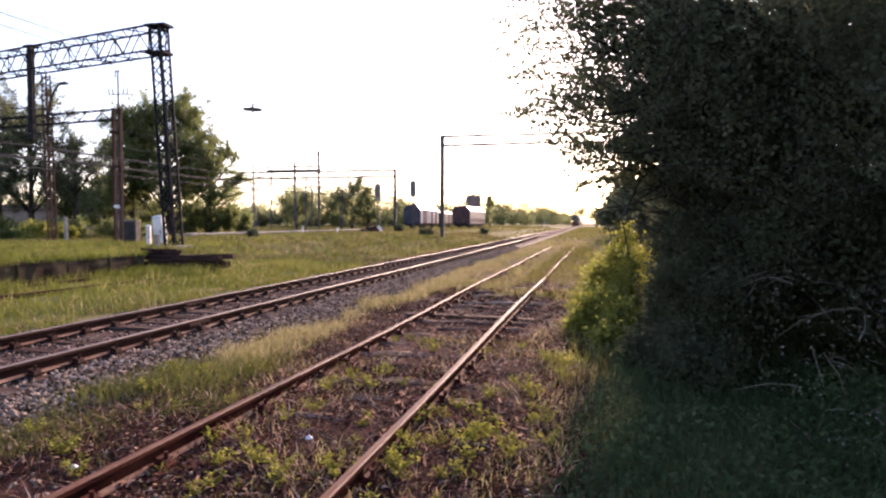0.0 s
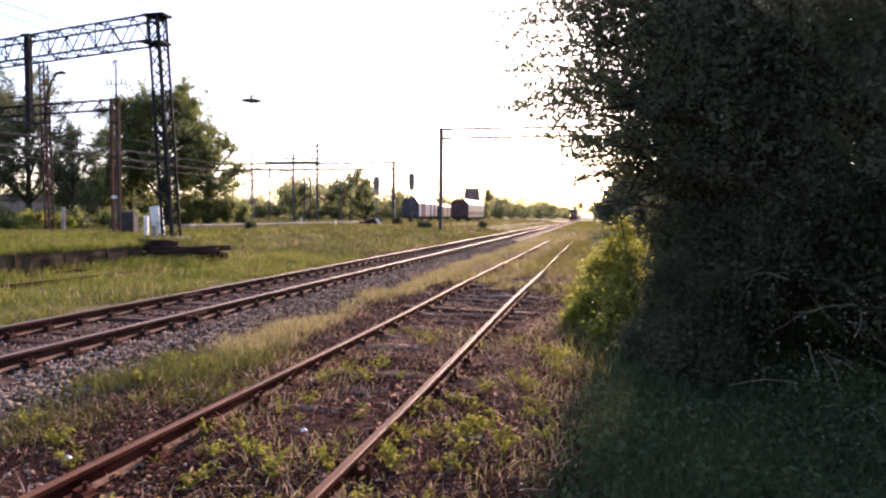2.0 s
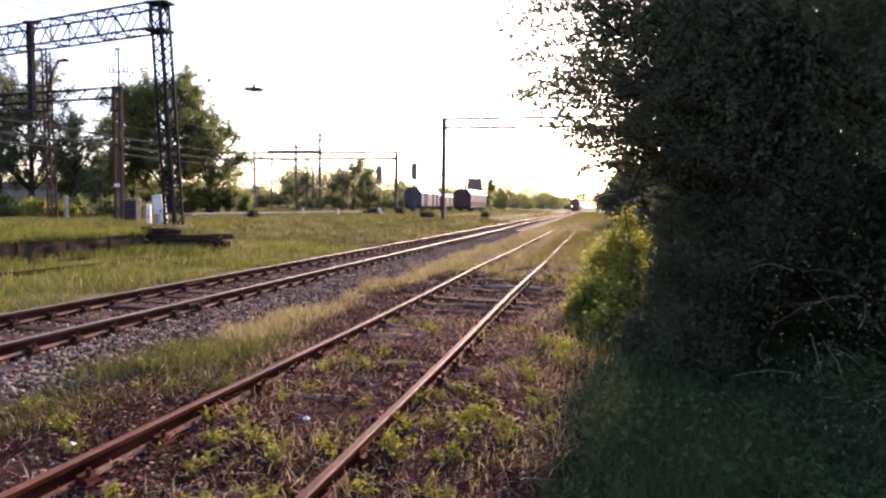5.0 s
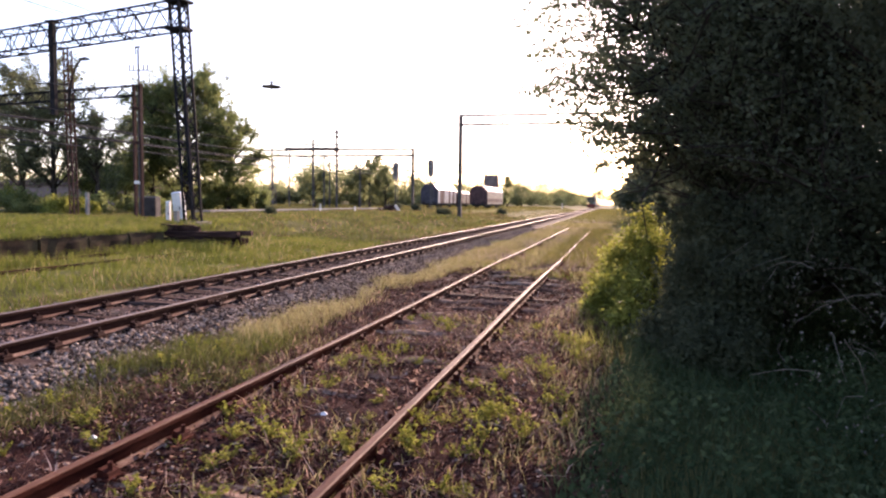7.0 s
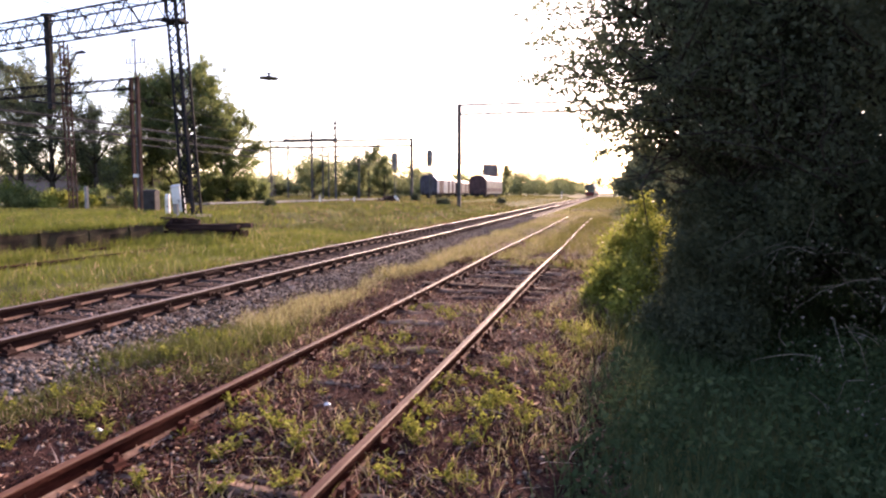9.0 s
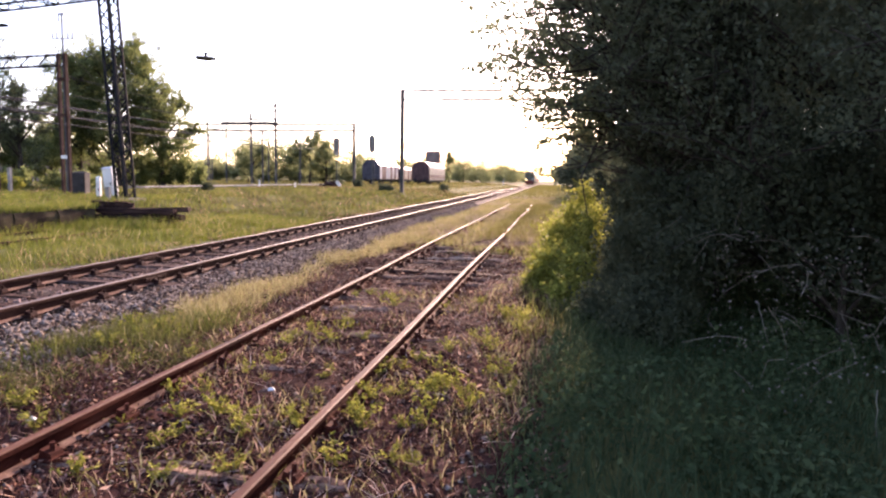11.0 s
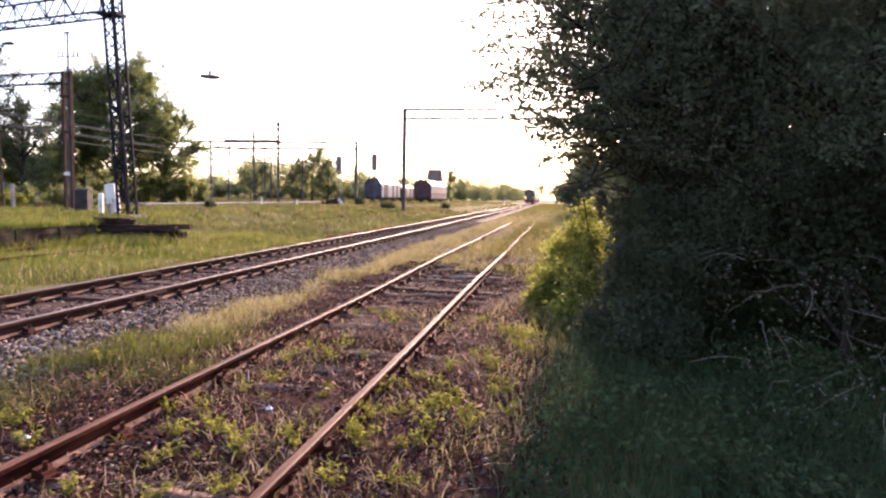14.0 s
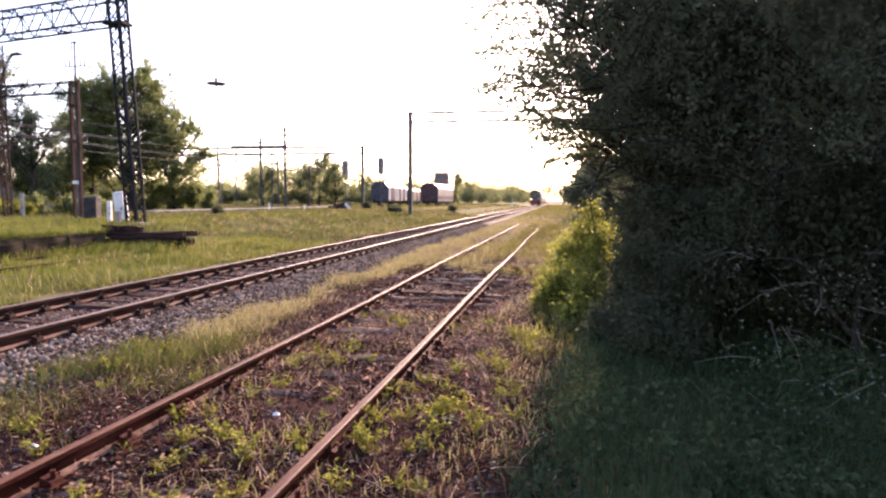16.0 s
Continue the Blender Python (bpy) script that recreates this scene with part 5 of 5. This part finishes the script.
# ---------------------------------------------------------------- the old platform and clutter of the yard
rp = random.Random(8)
plat = tagged(new("platform_edge"), "mossy concrete edge of a low disused platform, darkened for shade", "platform", kind="structure")
for i in range(16):
    y = -6.2 + i * 1.62
    g = Geo()
    h = 0.62 + rp.uniform(-.07, .04)
    sec = [(-0.25, -0.1), (0.25, -0.1), (0.25, h * 0.55), (0.22, h - 0.12), (0.16, h - 0.08), (-0.25, h - 0.1)]
    pts = [(x + rp.uniform(-.025, .025), yy, z + rp.uniform(-.03, .025)) for yy in np.linspace(-0.79, 0.79, 7) for x, z in sec]
    g.add(pts, [(j * 6 + k, j * 6 + (k + 1) % 6, (j + 1) * 6 + (k + 1) % 6, (j + 1) * 6 + k) for j in range(6) for k in range(6)] + [(5, 4, 3, 2, 1, 0), (36, 37, 38, 39, 40, 41)])
    part("edge_block", g, M_DCONC, plat, at=pose(-14.35 + rp.uniform(-.03, .03), y, 0.16, 0, rp.uniform(-1.5, 1.5), rp.uniform(-1, 1)))
stack = empty("sleeper_stack", pose(-13.2, 19.7, -0.04, 0, 0, 4), "stack of old black tarred sleepers in the grass", "timber stack")
tar = [sleeper_mesh("tarred_" + c, 2.6, 0.26, 0.17, M_TAR, 0.02) for c in "abc"]
for k in range(4):
    for j in range(3 - (k == 3)):
        part("timber", tar[(k + j) % 3], None, stack, at=pose(rp.uniform(-.15, .2) + (0.2 if k == 3 else 0), j * 0.3 - 0.3 + rp.uniform(-.03, .03), 0.17 + k * 0.175, rp.uniform(-5, 5), rp.uniform(-2, 2), rp.uniform(-7, 7)))
for x, r in ((-1.15, 8), (-1.0, -20), (-0.75, 35), (-0.35, 12)):
    part("broken_timber", sleeper_mesh("broken_%d" % r, 0.55, 0.26, 0.2, M_TAR, 0.04), None, stack, at=pose(x, -0.1, 0.88, 0, 6, r))
slab = empty("far_platform", pose(0, 0, 0), "pale concrete platform strip in the yard meadow", "platform")
for i in range(14):
    g = Geo()
    g.box((-30.3, 46.4 + 2.9 * i, 0.68), (1.6, 2.86, 0.36), cham=0.03)
    part("slab", g, M_CONC, slab)


def cabinet(x, y, w, d, h, material, label, tilt=0.0):
    c = empty("relay_cabinet", pose(x, y, float(ground_z(x, y)) - 0.05, 0, tilt, 8), label, "cabinet")
    g = Geo()
    g.box((0, 0, h / 2), (w, d, h), cham=0.02)
    part("body", g, material, c)
    g = Geo()
    g.box((0, -d / 2 - 0.012, h * 0.5), (w * 0.86, 0.02, h * 0.82))
    dr = part("door", g, material, c)
    g = Geo()
    g.box((w * 0.3, -d / 2 - 0.035, h * 0.5), (0.03, 0.03, 0.14))
    part("handle", g, M_STEEL, dr)
    g = Geo()
    g.add([(-w * .55, -d * .6, h), (w * .55, -d * .6, h), (w * .55, d * .6, h), (-w * .55, d * .6, h), (-w * .5, 0, h + .09), (w * .5, 0, h + .09)], [(3, 2, 1, 0), (0, 1, 5, 4), (2, 3, 4, 5), (1, 2, 5), (3, 0, 4)])
    part("lid", g, material, c)


cabinet(-19.1, 26.8, 0.42, 0.4, 1.35, M_WHITE, "leaning white relay cabinet beside the lattice mast", -6)
cabinet(-19.75, 26.8, 0.16, 0.2, 0.95, M_WHITE, "small white cable box beside the lattice mast")
cabinet(-22.6, 29.4, 0.62, 0.5, 1.15, M_BLACK, "dark grey relay cabinet beside the twin pole")
for x, y, h in ((-29.0, 32.2, 1.5), (-17.6, 24.4, 0.7)):
    s = empty("concrete_post", pose(x, y, 0.5), "short pale concrete post in the grass", "post", "concrete posts")
    g = Geo()
    g.box((0, 0, h / 2), (0.18, 0.18, h), cham=0.02)
    part("post", g, M_CONC, s)
for x, y, h in ((-27.5, 60, 0.8), (-24.8, 62, 0.6), (-10.4, 133, 1.3)):
    s = empty("marker_post", pose(x, y, 0.6), "small white marker post in the meadow", "post", "marker posts")
    g = Geo()
    g.box((0, 0, h / 2), (0.14, 0.12, h), cham=0.02)
    part("post", g, M_WHITE, s)
bank = tagged(new("long_shed"), "low grey shed with a long roof far behind the trees", "shed")
g = Geo()
g.box((-75, 82, 1.9), (30, 6, 2.8))
part("wall", g, M_BRICK, bank)
g = Geo()
g.add([(-90.4, 78.6, 3.3), (-59.6, 78.6, 3.3), (-59.6, 85.4, 3.3), (-90.4, 85.4, 3.3), (-90.4, 82, 4.3), (-59.6, 82, 4.3)], [(3, 2, 1, 0), (0, 1, 5, 4), (2, 3, 4, 5), (1, 2, 5), (3, 0, 4)])
part("roof", g, M_DCONC, bank)
tw = empty("water_tower", pose(-35.4, 193, 0.3), "distant brick water tower with a wide tank, lightened for haze", "tower")
g = Geo()
g.tube([(0, 0, 0), (0, 0, 5.9)], [1.5, 1.3], 14)
part("shaft", g, M_BRICK, tw)
g = Geo()
g.tube([(0, 0, 5.6), (0, 0, 6.1), (0, 0, 8.9), (0, 0, 9.2)], [1.8, 2.12, 2.15, 2.05], 14)
part("tank", g, M_BRICK, tw)
# far trees, their haze likewise painted by the pale leaf colour
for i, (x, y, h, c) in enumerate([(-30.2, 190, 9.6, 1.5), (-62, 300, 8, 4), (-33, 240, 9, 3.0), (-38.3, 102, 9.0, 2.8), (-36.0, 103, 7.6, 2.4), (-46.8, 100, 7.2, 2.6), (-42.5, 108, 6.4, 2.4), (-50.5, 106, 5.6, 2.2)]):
    tree(x, y, h, 0.16, c, 1.2, 220, 26, 0.34, 0.26, M_LEAFF, "tree standing far off beyond the yard, paled for haze", 190 + i, twigs=True)
for i, (x, y, s) in enumerate([(-15.2, 60, 0.7), (-21, 70, 0.9), (-17.2, 66, 0.5), (-27.5, 82, 1.1), (-12.6, 75, 0.6), (-24, 44, 0.5)]):
    tree(x, y, 0.55 * s + 0.3, 0.03, 0.95 * s, 0.02, 60, 30, 0.16, 0.11, M_LEAFU, "low dark weed clump in the meadow", 110 + i, "bush", group="meadow clumps")

heap = empty("rubble_heap", pose(-24.0, 70.0, 0.5), "dark heap of broken timber and earth in the meadow", "rubble")
for k in range(16):
    a_, d_ = rp.uniform(0, 6.28), rp.uniform(0, 1.1)
    part("broken_timber", tar[k % 3], None, heap, at=pose(d_ * math.cos(a_), d_ * math.sin(a_) * 0.6, 0.15 + 0.55 * (1 - d_ / 1.2), rp.uniform(-20, 20), rp.uniform(-30, 30), rp.uniform(0, 180)) @ Matrix.Diagonal((0.45, 1.3, 1.6, 1)))
board = empty("pale_board", pose(-22.6, 69.6, 0.5, 0, -35, 10), "weathered pale board leaning on the rubble heap", "board")
g = Geo()
g.box((0, 0, 0.35), (0.3, 0.06, 1.3), cham=0.01)
part("plank", g, M_WHITE, board)


# ---------------------------------------------------------------- rolling stock
def wheelset(parent, y, z=0.46):
    for s in (-0.75, 0.75):
        g = Geo()
        g.tube([(s - 0.06, y, z), (s + 0.06, y, z)], 0.46, 18)
        g.tube([(s - 0.09 * (1 if s > 0 else -1), y, z), (s - 0.05 * (1 if s > 0 else -1), y, z)], 0.49, 18)
        w = part("wheel", g, M_BLACK, parent)
        g = Geo()
        g.box((s * 1.25, y, z), (0.16, 0.3, 0.3), cham=0.03)
        part("axle_box", g, M_BLACK, w)


def body_shell(L, w, z0, zs, zt, kind):
    """Section of a wagon body: straight sides and an arched or hipped roof."""
    hw = w / 2
    if kind == "arch":
        arc = [(hw * math.cos(a), zs + (zt - zs) * math.sin(a)) for a in np.linspace(0, math.pi, 13)]
    else:
        arc = [(hw, zs), (hw * 0.55, zt), (-hw * 0.55, zt), (-hw, zs)]
    return [(-hw, z0), (hw, z0)] + arc


def wagon(name, m, L, w, z0, zs, zt, kind, endmat, sidemat, roofmat, label, stripe=None, panels=6, axles=(0.18, 0.82), dark=False):
    top = empty(name, m, label, "wagon")
    sec = body_shell(L, w, z0, zs, zt, kind)
    n = len(sec)
    pts = [(x, y, z) for y in (0, L) for x, z in sec]
    g = Geo()
    g.add(pts, [(0, n, n + 1, 1)])
    g.add([pts[1], pts[2], pts[n + 2], pts[n + 1]], [(0, 3, 2, 1)])
    g.add([pts[0], pts[n - 1], pts[2 * n - 1], pts[n]], [(0, 1, 2, 3)])
    part("side_wall", g, M_WAGRED if dark else sidemat, top)
    g = Geo()
    for k in range(2, n - 1):
        g.add([pts[k], pts[k + 1], pts[n + k + 1], pts[n + k]], [(0, 3, 2, 1)])
    part("roof", g, roofmat, top, smooth=kind == "arch")
    for y in (0, L):
        g = Geo()
        s = -1 if y == 0 else 1
        ring = [(x, y, z) for x, z in sec]
        inner = [(x * 0.94, y + s * 0.05, z0 + (z - z0) * 0.97 + 0.02) for x, z in sec]
        g.add(ring + inner, [tuple(range(n, 2 * n))] + [(k, (k + 1) % n, n + (k + 1) % n, n + k) for k in range(n)])
        for x in (-w * .25, w * .25):
            g.box((x, y + s * 0.06, (z0 + zs) / 2), (0.09, 0.05, zs - z0))
        g.box((0, y + s * 0.06, z0 + (zs - z0) * .55), (w * 0.92, 0.05, 0.09))
        part("end_wall", g, endmat, top)
    for sx in (-1, 1):
        for k in range(panels):
            g = Geo()
            y = L * (k + 0.5) / panels
            g.box((sx * (w / 2 + 0.02), y, (z0 + zs) / 2), (0.05, L / panels * 0.86, (zs - z0) * 0.9))
            pn = part("side_panel", g, M_WAGRED if (dark and k in (1, 2, 5, 7)) else sidemat, top)
            if stripe:
                g = Geo()
                g.box((sx * (w / 2 + 0.05), y, z0 + (zs - z0) * .30), (0.02, L / panels * 0.86, (zs - z0) * 0.30))
                part("stripe", g, stripe, pn)
    g = Geo()
    g.box((0, L / 2, z0 - 0.14), (w * 0.82, L * 0.98, 0.26))
    for s, y in ((-1, 0), (1, L)):
        for x in (-0.87, 0.87):
            g.tube([(x, y, 1.05), (x, y + s * 0.45, 1.05)], 0.09, 8)
            g.tube([(x, y + s * 0.45, 1.05), (x, y + s * 0.52, 1.05)], 0.24, 12)
    part("underframe", g, M_BLACK, top)
    for a_ in axles:
        wheelset(top, L * a_)
    return top


YARD = 0.45
for x in (-30.1, -24.0):
    yt = empty("yard_track", pose(0, 0, 0), "yard rails half hidden in the meadow grass", "railway track", "yard tracks")
    for s in (-0.75, 0.75):
        part("rail", rail_geo(x + s, YARD - 0.16, 70, 200, 4.0, 0.15, 0.0), [M_RAILDARK, M_RUSTTOP, M_RAILDARK], yt)
wagon("covered_wagon", pose(-30.1, 108, YARD), 13.0, 2.9, 1.0, 3.35, 4.2, "hip", M_WAGBLUE, M_WAGGREY, M_ROOF, "covered goods wagon, dark blue end and patched pale sides", None, 9, dark=True)
wagon("covered_wagon", pose(-23.65, 117, YARD), 16.5, 3.1, 0.95, 3.2, 4.25, "arch", M_WAGRED, M_WAGTAN, M_ROOF, "long wagon with a red-brown end and pale arched roof", M_WAGRED, 8, (0.12, 0.22, 0.78, 0.88))
wagon("goods_wagon", pose(-30.1, 122.6, YARD), 12.0, 2.8, 1.0, 2.9, 3.5, "hip", M_WAGRED, M_WAGTAN, M_WAGRED, "dark red-brown goods wagon with pale side patches", None, 9, dark=True)

# the train that comes down the main line
train = empty("passenger_train", pose(main_x(250), 250, 0.235), "approaching train, green locomotive with a red apron and lit headlamp", "train")
L0 = 16.0
sec = [(-1.48, 1.15), (1.48, 1.15), (1.5, 1.9), (1.46, 3.2), (1.25, 3.85), (0.75, 4.15), (-0.75, 4.15), (-1.25, 3.85), (-1.46, 3.2), (-1.5, 1.9)]
n = len(sec)
g = Geo()
ring0 = [(x * 0.93, 0.0 + max(0, z - 2.0) * 0.28, z) for x, z in sec]
ring1 = [(x, 0.75, z) for x, z in sec]
ring2 = [(x, L0, z) for x, z in sec]
g.add(ring0 + ring1 + ring2, [tuple(range(n))] + [(r * n + k, (r + 1) * n + k, (r + 1) * n + (k + 1) % n, r * n + (k + 1) % n) for r in (0, 1) for k in range(n)] + [tuple(range(3 * n - 1, 2 * n - 1, -1))])
loco = part("locomotive_body", g, M_LOCO, train, "dull green locomotive body")
g = Geo()
g.box((0, -0.02, 1.05), (2.7, 0.25, 0.7), cham=0.05)
g.box((0, 0.3, 0.55), (2.3, 0.3, 0.45), cham=0.05)
part("apron", g, M_RED, loco, "red front apron")
for x in (-0.66, 0.66):
    g = Geo()
    g.box((x, 0.22, 2.95), (1.02, 0.12, 0.75))
    part("windscreen", g, M_PANE, loco)
for x in (-0.98, 0.98):
    g = Geo()
    g.tube([(x, 0.05, 1.75), (x, -0.10, 1.75)], 0.16, 14)
    part("headlamp", g, M_LAMP if x < 0 else M_WHITE, loco, "glowing headlamp" if x < 0 else "")
    g = Geo()
    g.tube([(x * 0.89, 0, 1.05), (x * 0.89, -0.5, 1.05)], 0.10, 8)
    g.tube([(x * 0.89, -0.5, 1.05), (x * 0.89, -0.58, 1.05)], 0.25, 12)
    part("buffer", g, M_BLACK, loco)
g = Geo()
g.box((0, L0 / 2, 0.85), (2.5, L0 * 0.95, 0.6))
part("underframe", g, M_BLACK, loco)
for y in (2.2, 4.6, 11.4, 13.8):
    g = Geo()
    for s in (-0.75, 0.75):
        g.tube([(s - .07, y, .5), (s + .07, y, .5)], 0.5, 14)
    part("wheelset", g, M_BLACK, train)
for c in range(3):
    y0 = L0 + 0.8 + c * 24.6
    g = Geo()
    cs = [(-1.42, 1.0), (1.42, 1.0), (1.45, 2.0), (1.42, 3.2), (1.1, 3.75), (0.5, 4.0), (-0.5, 4.0), (-1.1, 3.75), (-1.42, 3.2), (-1.45, 2.0)]
    g.add([(x, y, z) for y in (y0, y0 + 24) for x, z in cs], [tuple(range(10)), tuple(range(19, 9, -1))] + [(k, 10 + k, 10 + (k + 1) % 10, (k + 1) % 10) for k in range(10)])
    for f_ in range(len(g.f)):
        g.m[f_] = 1 if f_ - 2 in (3, 4, 5, 6, 7) else 0
    coach = part("coach_body", g, [M_WAGGREY, M_ROOF], train, "pale coach with a silver roof")
    g = Geo()
    for s in (-1, 1):
        g.box((s * 1.45, y0 + 12, 1.45), (0.03, 23.8, 0.7))
    part("red_band", g, M_RED, coach)
    for s in (-1, 1):
        for k in range(9):
            g = Geo()
            g.box((s * 1.435, y0 + 2.4 + k * 2.4, 2.55), (0.05, 1.4, 0.85))
            part("window", g, M_PANE, coach)
    g = Geo()
    g.box((0, y0 + 12, 0.75), (2.4, 22, 0.45))
    part("underframe", g, M_BLACK, coach)


def motions():
    rows = []
    for t, y in ((0.0, 256.0), (3.0, 245.0), (6.0, 232.0), (8.0, 222.0), (10.5, 209.0), (13.0, 196.0), (16.0, 180.0)):
        rows.append((t, pose(main_x(y), y, 0.235, 0, 0, 0.458)))
    walk(train, rows)


motions()
